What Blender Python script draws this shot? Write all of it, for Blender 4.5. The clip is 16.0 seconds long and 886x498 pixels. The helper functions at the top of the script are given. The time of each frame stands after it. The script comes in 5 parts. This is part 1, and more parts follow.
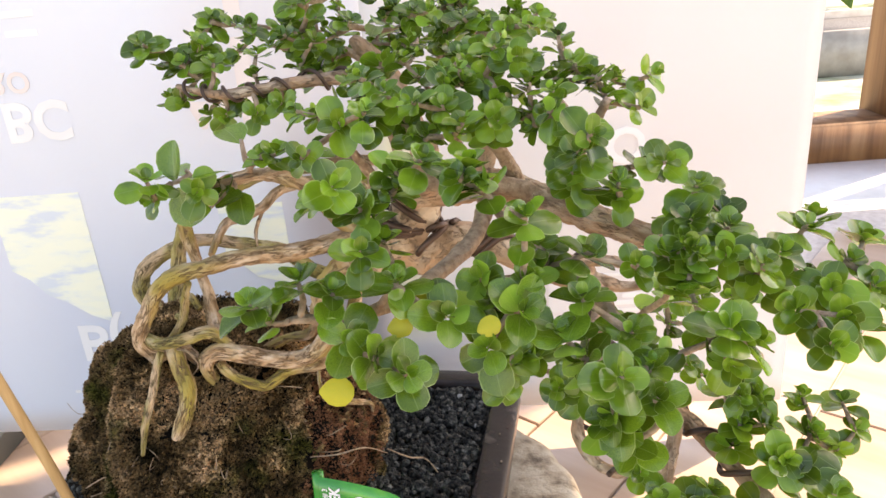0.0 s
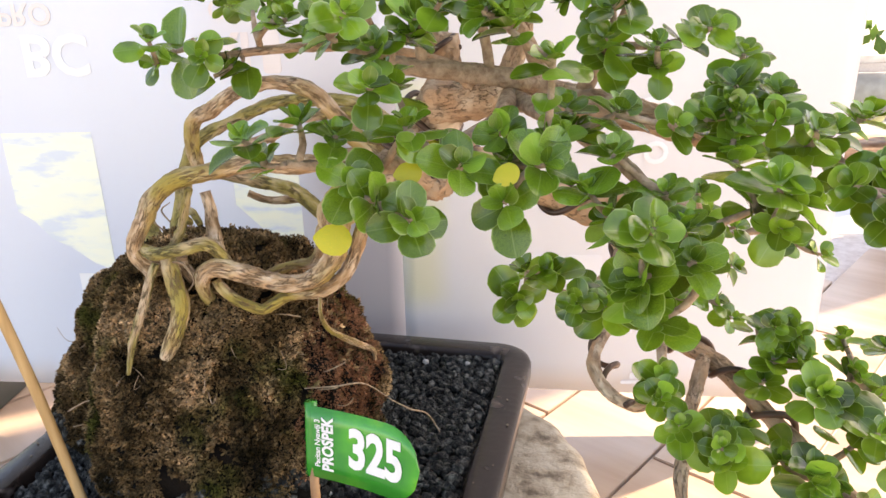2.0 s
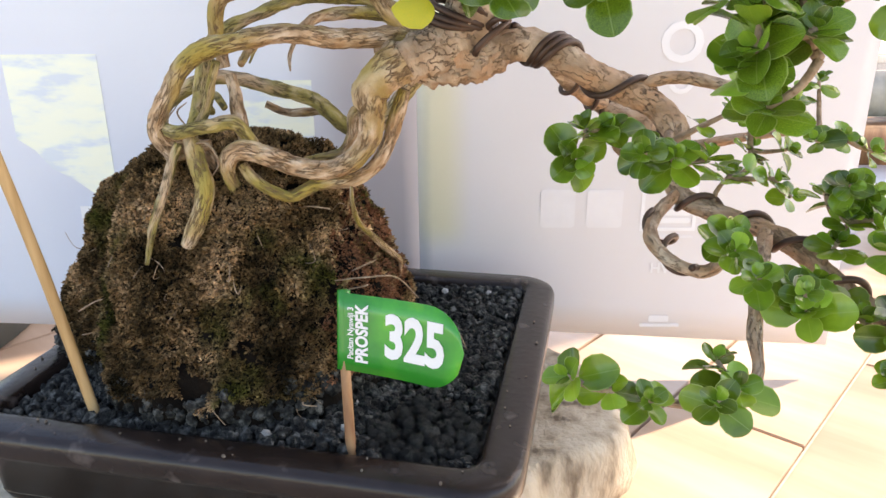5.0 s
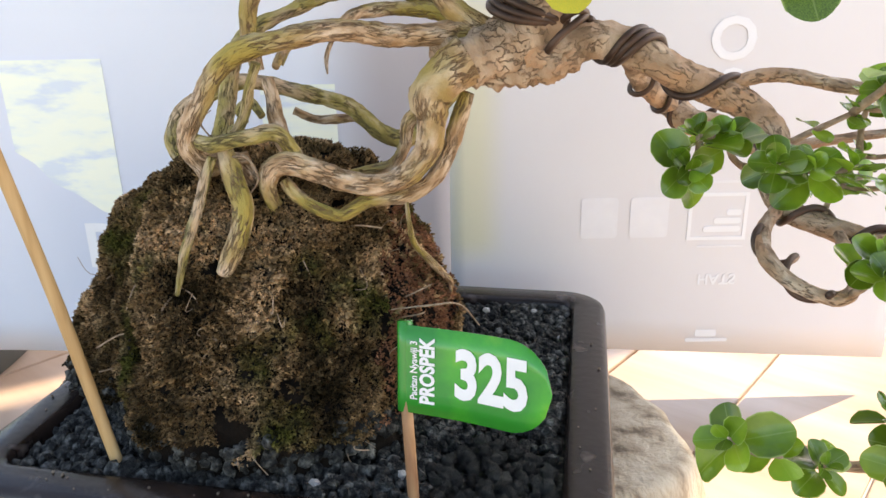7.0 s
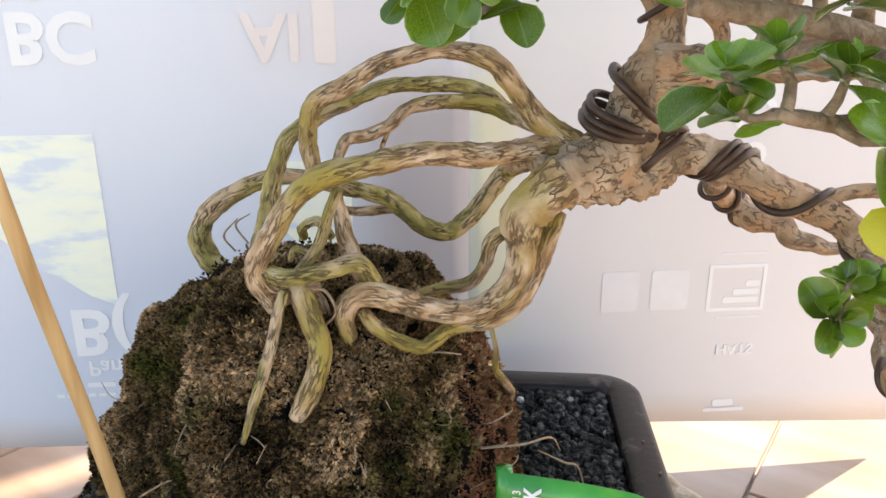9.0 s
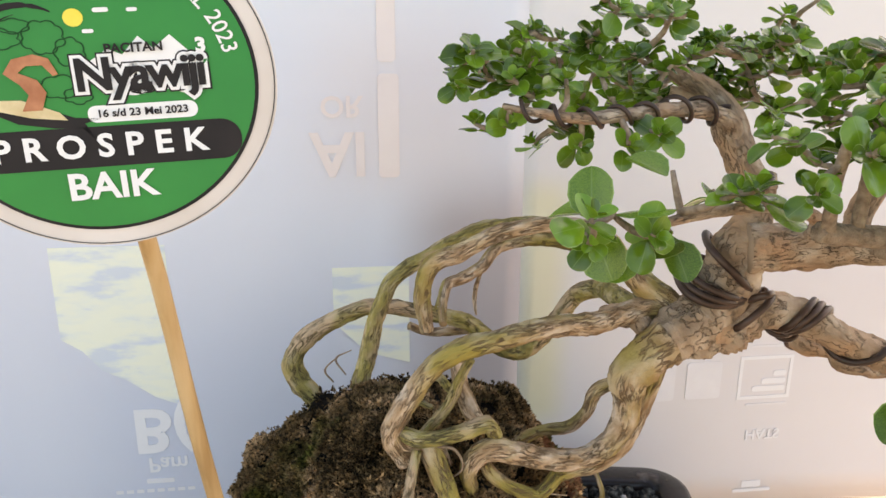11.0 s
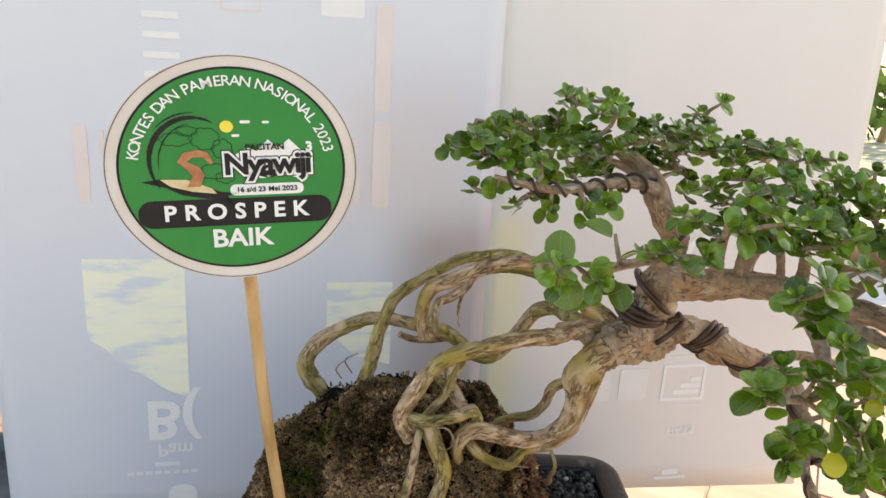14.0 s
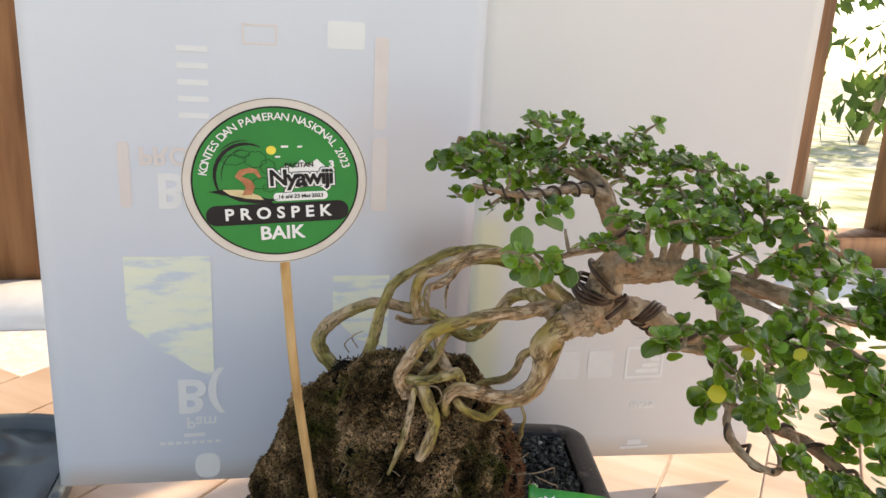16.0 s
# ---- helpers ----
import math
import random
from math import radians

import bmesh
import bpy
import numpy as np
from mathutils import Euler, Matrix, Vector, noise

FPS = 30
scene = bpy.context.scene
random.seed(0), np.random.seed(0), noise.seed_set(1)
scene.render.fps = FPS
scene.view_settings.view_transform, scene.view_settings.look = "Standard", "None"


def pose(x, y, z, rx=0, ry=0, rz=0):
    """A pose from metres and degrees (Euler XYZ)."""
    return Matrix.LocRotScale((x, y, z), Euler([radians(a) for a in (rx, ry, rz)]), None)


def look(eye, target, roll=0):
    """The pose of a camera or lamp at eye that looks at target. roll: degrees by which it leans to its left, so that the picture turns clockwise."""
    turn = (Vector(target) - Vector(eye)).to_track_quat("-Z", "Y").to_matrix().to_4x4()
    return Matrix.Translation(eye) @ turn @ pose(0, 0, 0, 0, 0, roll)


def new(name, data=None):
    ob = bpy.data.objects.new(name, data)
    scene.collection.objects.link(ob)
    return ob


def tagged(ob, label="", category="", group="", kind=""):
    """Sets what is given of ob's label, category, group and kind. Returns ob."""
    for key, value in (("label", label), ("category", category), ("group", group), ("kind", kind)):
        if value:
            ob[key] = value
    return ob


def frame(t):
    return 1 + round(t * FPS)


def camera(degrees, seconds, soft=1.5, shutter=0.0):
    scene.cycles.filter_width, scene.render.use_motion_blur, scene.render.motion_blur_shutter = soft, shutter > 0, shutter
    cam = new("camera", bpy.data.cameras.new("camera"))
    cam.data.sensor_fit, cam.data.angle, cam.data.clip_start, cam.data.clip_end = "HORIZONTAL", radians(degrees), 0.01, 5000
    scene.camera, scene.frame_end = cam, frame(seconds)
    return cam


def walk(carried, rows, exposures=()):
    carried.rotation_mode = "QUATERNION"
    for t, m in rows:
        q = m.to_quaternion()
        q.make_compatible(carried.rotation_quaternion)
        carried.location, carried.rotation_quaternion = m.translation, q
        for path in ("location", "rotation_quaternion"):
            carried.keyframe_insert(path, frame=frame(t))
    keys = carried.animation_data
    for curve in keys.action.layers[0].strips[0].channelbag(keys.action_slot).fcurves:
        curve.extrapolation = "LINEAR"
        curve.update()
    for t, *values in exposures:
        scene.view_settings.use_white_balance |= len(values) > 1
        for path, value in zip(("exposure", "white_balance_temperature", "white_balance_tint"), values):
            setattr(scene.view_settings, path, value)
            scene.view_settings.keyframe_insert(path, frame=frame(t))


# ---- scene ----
cam = camera(62.8, 16.0)
METRES, EYE, TILT, LEAN, TURN = 0.6, 0.46, -22.0, 4.3, 0.0
ROWS = [
    (0.0, 0.0, 0.0, 0.0, -0.0, 0.0, 0.0),
    (0.5, 0.0104, 0.0258, -0.0292, 0.45, 1.08, -0.97),
    (1.0, 0.0097, 0.031, -0.05, 1.03, 2.34, -2.59),
    (1.5, 0.0111, 0.0385, -0.0712, 1.04, 2.28, -3.11),
    (2.0, 0.0051, 0.0421, -0.0934, 1.26, 2.29, -3.63),
    (2.5, 0.0063, 0.0508, -0.1193, 1.09, 2.35, -4.08),
    (3.0, 0.0015, 0.0519, -0.1408, 0.68, 2.47, -4.48),
    (5.5, -0.0566, 0.0855, -0.2008, -0.23, 2.97, -4.09),
    (6.0, -0.0791, 0.0969, -0.1948, -0.42, 3.28, -4.16),
    (6.5, -0.0868, 0.1257, -0.1883, -0.41, 3.24, -3.74),
    (7.0, -0.0985, 0.1505, -0.1827, -0.86, 3.07, -3.12),
    (7.5, -0.1211, 0.1737, -0.1773, -1.8, 3.11, -3.05),
    (8.0, -0.1503, 0.187, -0.1518, -3.11, 3.69, -2.5),
    (8.5, -0.1817, 0.1934, -0.127, -4.78, 4.4, -2.26),
    (9.0, -0.2117, 0.1953, -0.1042, -6.07, 4.58, -1.73),
    (9.5, -0.2405, 0.1848, -0.0684, -7.02, 5.35, -1.25),
    (10.0, -0.2719, 0.1763, -0.0437, -7.64, 6.06, -0.86),
    (12.5, -0.3791, 0.0871, 0.0052, -10.47, 6.84, -2.67),
    (13.0, -0.3885, 0.054, 0.0024, -11.27, 7.2, -2.97),
    (13.5, -0.4003, 0.0248, -0.001, -12.19, 7.39, -2.59),
    (14.0, -0.4096, -0.0053, -0.0099, -13.31, 7.0, -2.62),
    (14.5, -0.4177, -0.0482, -0.0166, -13.19, 7.07, -2.1),
    (15.0, -0.4296, -0.082, -0.0311, -13.7, 6.92, -2.28),
    (15.5, -0.4312, -0.122, -0.035, -13.94, 7.1, -2.02),
    (16.0, -0.4454, -0.1697, -0.0427, -13.98, 7.35, -2.11),
]
walk(cam, [(t, pose(0, 0, EYE, TILT, LEAN, TURN) @ pose(METRES * x, METRES * y, METRES * z, 90 + pitch, roll, yaw)) for t, x, y, z, yaw, pitch, roll in ROWS],
     [(0.0, 1.86, 8700, 20), (3.0, 1.98, 8300, 20), (5.5, 1.76, 7900, 16), (8.0, 1.80, 7900, 15), (10.0, 1.60, 8300, 16), (12.5, 1.44, 8600, 15), (16.0, 1.15, 8500, 14)])

# ---- light ----
SUN_ELEVATION, SUN_TURN = 45.0, 61.0
world = bpy.data.worlds.new("sky")
world.use_nodes = True
scene.world = world
wn = world.node_tree.nodes
sky = wn.new("ShaderNodeTexSky")
sky.sky_type, sky.sun_disc = "NISHITA", False
sky.sun_elevation, sky.sun_rotation = radians(SUN_ELEVATION), radians(SUN_TURN)
wn["Background"].inputs["Strength"].default_value = 0.15
world.node_tree.links.new(sky.outputs["Color"], wn["Background"].inputs["Color"])
sun = new("sun", bpy.data.lights.new("sun", "SUN"))
sun.data.energy, sun.data.angle, sun.data.color = 2.7, radians(0.6), (1.0, 0.93, 0.82)
sun.matrix_world = look((3.0 * math.sin(radians(SUN_TURN)), 3.0 * math.cos(radians(SUN_TURN)), 3.0 * math.tan(radians(SUN_ELEVATION))), (0, 0, 0))


# ---- materials ----
def mat(name, colours, scale=40.0, rough=0.6, bump=0.3, bump_scale=None, metal=0.0, detail=6.0, spread=(0.35, 0.65), stretch=(1, 1, 1),
        vary=0.0, coat=0.0, transmit=0.0, sheen=0.0, second=None, cracks=None, patches=(), along=False, leaf=None, spec=0.5):
    """Noise-mottled surface: colours along a ramp, fine bump, and a value shift per object and per piece."""
    m = bpy.data.materials.new(name)
    m.use_nodes = True
    n, l = m.node_tree.nodes, m.node_tree.links
    b = n["Principled BSDF"]
    co = n.new("ShaderNodeTexCoord")
    mp = n.new("ShaderNodeMapping")
    mp.inputs["Scale"].default_value = stretch
    l.new(co.outputs["UV" if along else "Object"], mp.inputs["Vector"])
    t = n.new("ShaderNodeTexNoise")
    t.inputs["Scale"].default_value, t.inputs["Detail"].default_value = scale, detail
    l.new(mp.outputs["Vector"], t.inputs["Vector"])
    r = n.new("ShaderNodeValToRGB")
    e = r.color_ramp.elements
    while len(e) < len(colours):
        e.new(0.5)
    for i, c in enumerate(colours):
        e[i].position = spread[0] + (spread[1] - spread[0]) * i / max(1, len(colours) - 1)
        e[i].color = (*c, 1)
    l.new(t.outputs["Fac"], r.inputs["Fac"])
    out = r.outputs["Color"]
    if second:
        t3 = n.new("ShaderNodeTexNoise")
        t3.inputs["Scale"].default_value, t3.inputs["Detail"].default_value = second[1], 3.0
        l.new(mp.outputs["Vector"], t3.inputs["Vector"])
        r3 = n.new("ShaderNodeValToRGB")
        r3.color_ramp.elements[0].position, r3.color_ramp.elements[1].position = second[2], second[3]
        l.new(t3.outputs["Fac"], r3.inputs["Fac"])
        mx = n.new("ShaderNodeMix")
        mx.data_type = "RGBA"
        l.new(r3.outputs["Color"], mx.inputs[0])
        l.new(out, mx.inputs[6])
        mx.inputs[7].default_value = (*second[0], 1)
        out = mx.outputs[2]
    if cracks:
        # broken fissures running along the grain
        long_map = n.new("ShaderNodeMapping")
        long_map.inputs["Scale"].default_value = (1, 0.45, 1)
        l.new(mp.outputs["Vector"], long_map.inputs["Vector"])
        vein, worn = n.new("ShaderNodeTexNoise"), n.new("ShaderNodeTexNoise")
        vein.inputs["Scale"].default_value, vein.inputs["Detail"].default_value = cracks[0], 4.0
        worn.inputs["Scale"].default_value, worn.inputs["Detail"].default_value = cracks[0] * 0.3, 2.0
        l.new(long_map.outputs["Vector"], vein.inputs["Vector"])
        l.new(mp.outputs["Vector"], worn.inputs["Vector"])
        off, gap = n.new("ShaderNodeMath"), n.new("ShaderNodeMath")
        off.operation, gap.operation = "SUBTRACT", "ABSOLUTE"
        off.inputs[1].default_value = 0.5
        l.new(vein.outputs["Fac"], off.inputs[0])
        l.new(off.outputs[0], gap.inputs[0])
        line = n.new("ShaderNodeMapRange")
        line.inputs["From Min"].default_value, line.inputs["From Max"].default_value = 0.0, cracks[1]
        line.inputs["To Min"].default_value, line.inputs["To Max"].default_value = 1, 0
        l.new(gap.outputs[0], line.inputs["Value"])
        mask = n.new("ShaderNodeMapRange")
        mask.inputs["From Min"].default_value, mask.inputs["From Max"].default_value = 0.42, 0.58
        l.new(worn.outputs["Fac"], mask.inputs["Value"])
        r4 = n.new("ShaderNodeMath")
        r4.operation = "MULTIPLY"
        l.new(line.outputs["Result"], r4.inputs[0])
        l.new(mask.outputs["Result"], r4.inputs[1])
        mx2 = n.new("ShaderNodeMix")
        mx2.data_type = "RGBA"
        l.new(r4.outputs[0], mx2.inputs[0])
        l.new(out, mx2.inputs[6])
        mx2.inputs[7].default_value = (*cracks[2], 1)
        out = mx2.outputs[2]
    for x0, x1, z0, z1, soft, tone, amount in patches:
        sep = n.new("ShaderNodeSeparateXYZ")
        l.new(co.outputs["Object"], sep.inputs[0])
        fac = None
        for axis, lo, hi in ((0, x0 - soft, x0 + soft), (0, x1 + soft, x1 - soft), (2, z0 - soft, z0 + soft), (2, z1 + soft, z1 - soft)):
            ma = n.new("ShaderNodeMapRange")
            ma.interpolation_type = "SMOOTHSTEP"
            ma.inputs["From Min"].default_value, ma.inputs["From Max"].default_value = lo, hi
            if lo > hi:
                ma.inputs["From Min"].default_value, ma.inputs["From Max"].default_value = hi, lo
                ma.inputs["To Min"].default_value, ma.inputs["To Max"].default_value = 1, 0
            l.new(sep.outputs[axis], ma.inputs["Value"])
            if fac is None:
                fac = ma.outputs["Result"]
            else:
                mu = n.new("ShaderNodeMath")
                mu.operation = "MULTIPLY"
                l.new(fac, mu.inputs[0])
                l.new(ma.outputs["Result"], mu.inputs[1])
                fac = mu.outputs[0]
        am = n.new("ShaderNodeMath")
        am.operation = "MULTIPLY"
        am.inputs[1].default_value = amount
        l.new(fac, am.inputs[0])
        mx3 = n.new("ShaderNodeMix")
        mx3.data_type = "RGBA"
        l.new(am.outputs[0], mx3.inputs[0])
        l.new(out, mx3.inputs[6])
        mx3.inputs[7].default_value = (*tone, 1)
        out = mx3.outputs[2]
    if vary:
        oi, gi = n.new("ShaderNodeObjectInfo"), n.new("ShaderNodeNewGeometry")
        ad = n.new("ShaderNodeMath")
        l.new(oi.outputs["Random"], ad.inputs[0])
        l.new(gi.outputs["Random Per Island"], ad.inputs[1])
        fr = n.new("ShaderNodeMath")
        fr.operation = "FRACT"
        l.new(ad.outputs[0], fr.inputs[0])
        mr = n.new("ShaderNodeMapRange")
        mr.inputs["To Min"].default_value, mr.inputs["To Max"].default_value = 1 - vary, 1 + vary
        l.new(fr.outputs[0], mr.inputs["Value"])
        hs = n.new("ShaderNodeHueSaturation")
        l.new(mr.outputs["Result"], hs.inputs["Value"])
        l.new(out, hs.inputs["Color"])
        out = hs.outputs["Color"]
    if leaf:
        # pale margin and midrib
        su = n.new("ShaderNodeSeparateXYZ")
        l.new(co.outputs["UV"], su.inputs[0])
        ab = n.new("ShaderNodeMath")
        ab.operation = "PINGPONG"
        ab.inputs[1].default_value = 0.5
        l.new(su.outputs[1], ab.inputs[0])
        rr = n.new("ShaderNodeValToRGB")
        rr.color_ramp.interpolation = "EASE"
        for pos, val in ((0.0, 0.9), (0.05, 0.0), (0.47, 0.0), (0.5, 0.3)):
            el = rr.color_ramp.elements[0] if pos == 0.0 else rr.color_ramp.elements.new(pos)
            el.position, el.color = pos, (val, val, val, 1)
        rr.color_ramp.elements[-1].color = (0.3, 0.3, 0.3, 1)
        l.new(ab.outputs[0], rr.inputs["Fac"])
        mx5 = n.new("ShaderNodeMix")
        mx5.data_type = "RGBA"
        l.new(rr.outputs["Color"], mx5.inputs[0])
        l.new(out, mx5.inputs[6])
        mx5.inputs[7].default_value = (*leaf, 1)
        out = mx5.outputs[2]
    l.new(out, b.inputs["Base Color"])
    b.inputs["Roughness"].default_value, b.inputs["Metallic"].default_value = rough, metal
    b.inputs["Coat Weight"].default_value = coat
    b.inputs["Specular IOR Level"].default_value = spec
    b.inputs["Sheen Weight"].default_value = sheen
    if bump:
        t2 = n.new("ShaderNodeTexNoise")
        t2.inputs["Scale"].default_value, t2.inputs["Detail"].default_value = bump_scale or scale * 3, 8.0
        l.new(mp.outputs["Vector"], t2.inputs["Vector"])
        bp = n.new("ShaderNodeBump")
        bp.inputs["Strength"].default_value, bp.inputs["Distance"].default_value = bump, 0.002
        high = t2.outputs["Fac"]
        if cracks:
            sink = n.new("ShaderNodeMath")
            sink.operation = "MULTIPLY_ADD"
            sink.inputs[1].default_value = -0.9
            l.new(r4.outputs[0], sink.inputs[0])
            l.new(high, sink.inputs[2])
            high = sink.outputs[0]
        l.new(high, bp.inputs["Height"])
        l.new(bp.outputs["Normal"], b.inputs["Normal"])
    if transmit:
        tr = n.new("ShaderNodeBsdfTranslucent")
        l.new(out, tr.inputs["Color"])
        ms = n.new("ShaderNodeMixShader")
        ms.inputs["Fac"].default_value = transmit
        l.new(b.outputs["BSDF"], ms.inputs[1])
        l.new(tr.outputs["BSDF"], ms.inputs[2])
        l.new(ms.outputs["Shader"], n["Material Output"].inputs["Surface"])
    return m


BARK = mat("bark", [(0.24, 0.155, 0.09), (0.43, 0.30, 0.195), (0.60, 0.47, 0.34)], 130, 0.85, 1.0, 420, stretch=(1, 0.6, 1), along=True, spread=(0.34, 0.66), second=((0.50, 0.30, 0.17), 50, 0.48, 0.66), cracks=(520, 0.03, (0.27, 0.18, 0.11)))
ROOT = mat("root_bark", [(0.36, 0.21, 0.10), (0.55, 0.37, 0.22), (0.72, 0.56, 0.40)], 190, 0.8, 1.0, 450, stretch=(1, 0.4, 1), along=True, spread=(0.36, 0.64), second=((0.36, 0.275, 0.06), 38, 0.47, 0.60), cracks=(700, 0.06, (0.29, 0.175, 0.085)))
ROOT_GREEN = mat("mossy_root_bark", [(0.24, 0.195, 0.055), (0.37, 0.30, 0.085), (0.52, 0.42, 0.22)], 190, 0.8, 1.0, 450, stretch=(1, 0.4, 1), along=True, spread=(0.36, 0.64), second=((0.58, 0.41, 0.25), 45, 0.54, 0.64), cracks=(640, 0.06, (0.17, 0.13, 0.05)))
TWIG = mat("twig_bark", [(0.24, 0.16, 0.10), (0.42, 0.31, 0.21)], 300, 0.85, 0.7, 700)
WIRE = mat("brown_wire", [(0.055, 0.032, 0.022), (0.10, 0.06, 0.042)], 60, 0.42, 0.15, 300, metal=0.35)
LEAF = mat("green_leaf", [(0.070, 0.140, 0.013), (0.124, 0.238, 0.018), (0.195, 0.325, 0.030)], 60, 0.17, 0.10, 500, vary=0.45, transmit=0.32, coat=0.35, leaf=(0.34, 0.46, 0.14))
LEAF_YOUNG = mat("young_leaf", [(0.15, 0.31, 0.03), (0.24, 0.42, 0.04)], 60, 0.33, 0.12, 500, vary=0.25, transmit=0.3, leaf=(0.36, 0.50, 0.10))
LEAF_YELLOW = mat("yellow_leaf", [(0.42, 0.46, 0.03), (0.62, 0.52, 0.03)], 70, 0.4, 0.1, 500, vary=0.15, transmit=0.3)
MOSS = mat("dry_moss", [(0.030, 0.021, 0.009), (0.25, 0.158, 0.074), (0.64, 0.44, 0.25)], 34, 0.95, 0.5, 380, spread=(0.34, 0.70), vary=0.85, spec=0.12, second=((0.095, 0.092, 0.02), 26, 0.56, 0.70))
PEAT = mat("dark_peat", [(0.004, 0.0035, 0.003), (0.014, 0.010, 0.007)], 60, 0.95, 1.0, 380, spec=0.1)
MOSS_RED = mat("rust_brown_moss", [(0.20, 0.08, 0.036), (0.38, 0.18, 0.09)], 60, 0.95, 0.8, 380, vary=0.4)
GRIT = mat("dark_grit", [(0.006, 0.006, 0.006), (0.030, 0.031, 0.028), (0.12, 0.12, 0.108)], 260, 0.75, 1.0, 900, vary=0.6, spec=0.25)
POT = mat("brown_stoneware", [(0.016, 0.0105, 0.0085), (0.027, 0.018, 0.0145)], 35, 0.24, 0.12, 240, spec=0.4, second=((0.10, 0.08, 0.07), 60, 0.62, 0.75))
STONE = mat("grey_stone", [(0.235, 0.215, 0.20), (0.275, 0.25, 0.235), (0.31, 0.285, 0.265)], 14, 0.7, 0.35, 200, second=((0.16, 0.14, 0.13), 70, 0.66, 0.74))
STONE_SIDE = mat("split_stone_side", [(0.16, 0.12, 0.08), (0.42, 0.34, 0.24), (0.52, 0.45, 0.34)], 60, 0.85, 1.0, 260, stretch=(1, 1, 0.45), spread=(0.32, 0.6))
BAMBOO = mat("bamboo", [(0.42, 0.24, 0.09), (0.56, 0.35, 0.15), (0.64, 0.43, 0.21)], 120, 0.55, 0.2, 300, stretch=(1, 1, 0.06))
STICK_RED = mat("stained_wood", [(0.25, 0.11, 0.05), (0.44, 0.24, 0.11)], 120, 0.6, 0.3, 300, stretch=(1, 1, 0.06))
POST = mat("brown_timber", [(0.16, 0.07, 0.03), (0.27, 0.13, 0.06), (0.34, 0.18, 0.09)], 30, 0.6, 0.4, 160, stretch=(1, 1, 0.08))
TILE = mat("wood_look_tile", [(0.42, 0.28, 0.19), (0.50, 0.36, 0.26), (0.57, 0.43, 0.33)], 18, 0.3, 0.08, 120, stretch=(1, 0.12, 1), vary=0.12)
GROUT = mat("pale_grout", [(0.55, 0.48, 0.42), (0.68, 0.62, 0.56)], 80, 0.85, 0.3)
PLASTER = mat("white_plaster", [(0.72, 0.70, 0.67), (0.8, 0.79, 0.77)], 20, 0.7, 0.2)
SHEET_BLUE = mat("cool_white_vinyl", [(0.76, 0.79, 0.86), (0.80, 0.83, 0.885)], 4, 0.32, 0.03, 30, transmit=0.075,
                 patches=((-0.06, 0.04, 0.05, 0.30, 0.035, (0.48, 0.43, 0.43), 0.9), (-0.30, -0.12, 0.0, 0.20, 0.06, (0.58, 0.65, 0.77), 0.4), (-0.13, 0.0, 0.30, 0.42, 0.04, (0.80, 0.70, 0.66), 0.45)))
SHEET_WARM = mat("warm_white_vinyl", [(0.78, 0.755, 0.745), (0.82, 0.80, 0.79)], 4, 0.32, 0.03, 30, transmit=0.05,
                 patches=((0.02, 0.055, 0.10, 0.30, 0.015, (0.82, 0.78, 0.56), 0.95), (0.02, 0.14, -0.1, 0.08, 0.05, (0.60, 0.66, 0.76), 0.4)))
PRINT_WHITE = mat("pale_print", [(0.87, 0.87, 0.865), (0.90, 0.90, 0.895)], 30, 0.35, 0)
PRINT_FAINT = mat("very_pale_print", [(0.815, 0.80, 0.80), (0.85, 0.84, 0.835)], 60, 0.35, 0)
PRINT_PINK = mat("faint_pink_print", [(0.82, 0.725, 0.69), (0.85, 0.76, 0.72)], 30, 0.35, 0)
PRINT_HILL = mat("faded_photo_print", [(0.72, 0.78, 0.82), (0.90, 0.93, 0.80), (0.95, 0.96, 0.78)], 45, 0.35, 0, spread=(0.36, 0.56), stretch=(0.5, 1, 1.6))
CARD = mat("white_card", [(0.62, 0.54, 0.47), (0.74, 0.68, 0.62)], 20, 0.4, 0.05)
GREEN = mat("green_print", [(0.006, 0.19, 0.038), (0.012, 0.27, 0.05)], 12, 0.35, 0, spec=0.3)
FLAG_GREEN = mat("glossy_green_print", [(0.015, 0.26, 0.03), (0.04, 0.38, 0.03), (0.20, 0.55, 0.03)], 30, 0.22, 0, spread=(0.45, 0.75), coat=0.4)
INK = mat("black_ink", [(0.02, 0.018, 0.018), (0.030, 0.025, 0.025)], 60, 0.5, 0, spec=0.15)
WHITE_INK = mat("white_ink", [(0.82, 0.82, 0.80), (0.86, 0.86, 0.84)], 60, 0.4, 0)
BROWN_INK = mat("brown_ink", [(0.40, 0.13, 0.05), (0.55, 0.22, 0.10)], 200, 0.4, 0)
SAND_INK = mat("sand_ink", [(0.62, 0.48, 0.24), (0.75, 0.62, 0.36)], 200, 0.4, 0)
SUN_INK = mat("yellow_ink", [(0.85, 0.68, 0.05), (0.9, 0.75, 0.1)], 100, 0.4, 0)
DARK_INK = mat("dark_green_ink", [(0.01, 0.07, 0.02), (0.012, 0.08, 0.025)], 300, 0.5, 0, spec=0.15)
BOWL = mat("dark_grey_plastic", [(0.06, 0.075, 0.078), (0.085, 0.10, 0.10)], 15, 0.4, 0.1)
SHEETING = mat("dark_sheeting", [(0.02, 0.035, 0.04), (0.05, 0.07, 0.075)], 15, 0.3, 0.2)
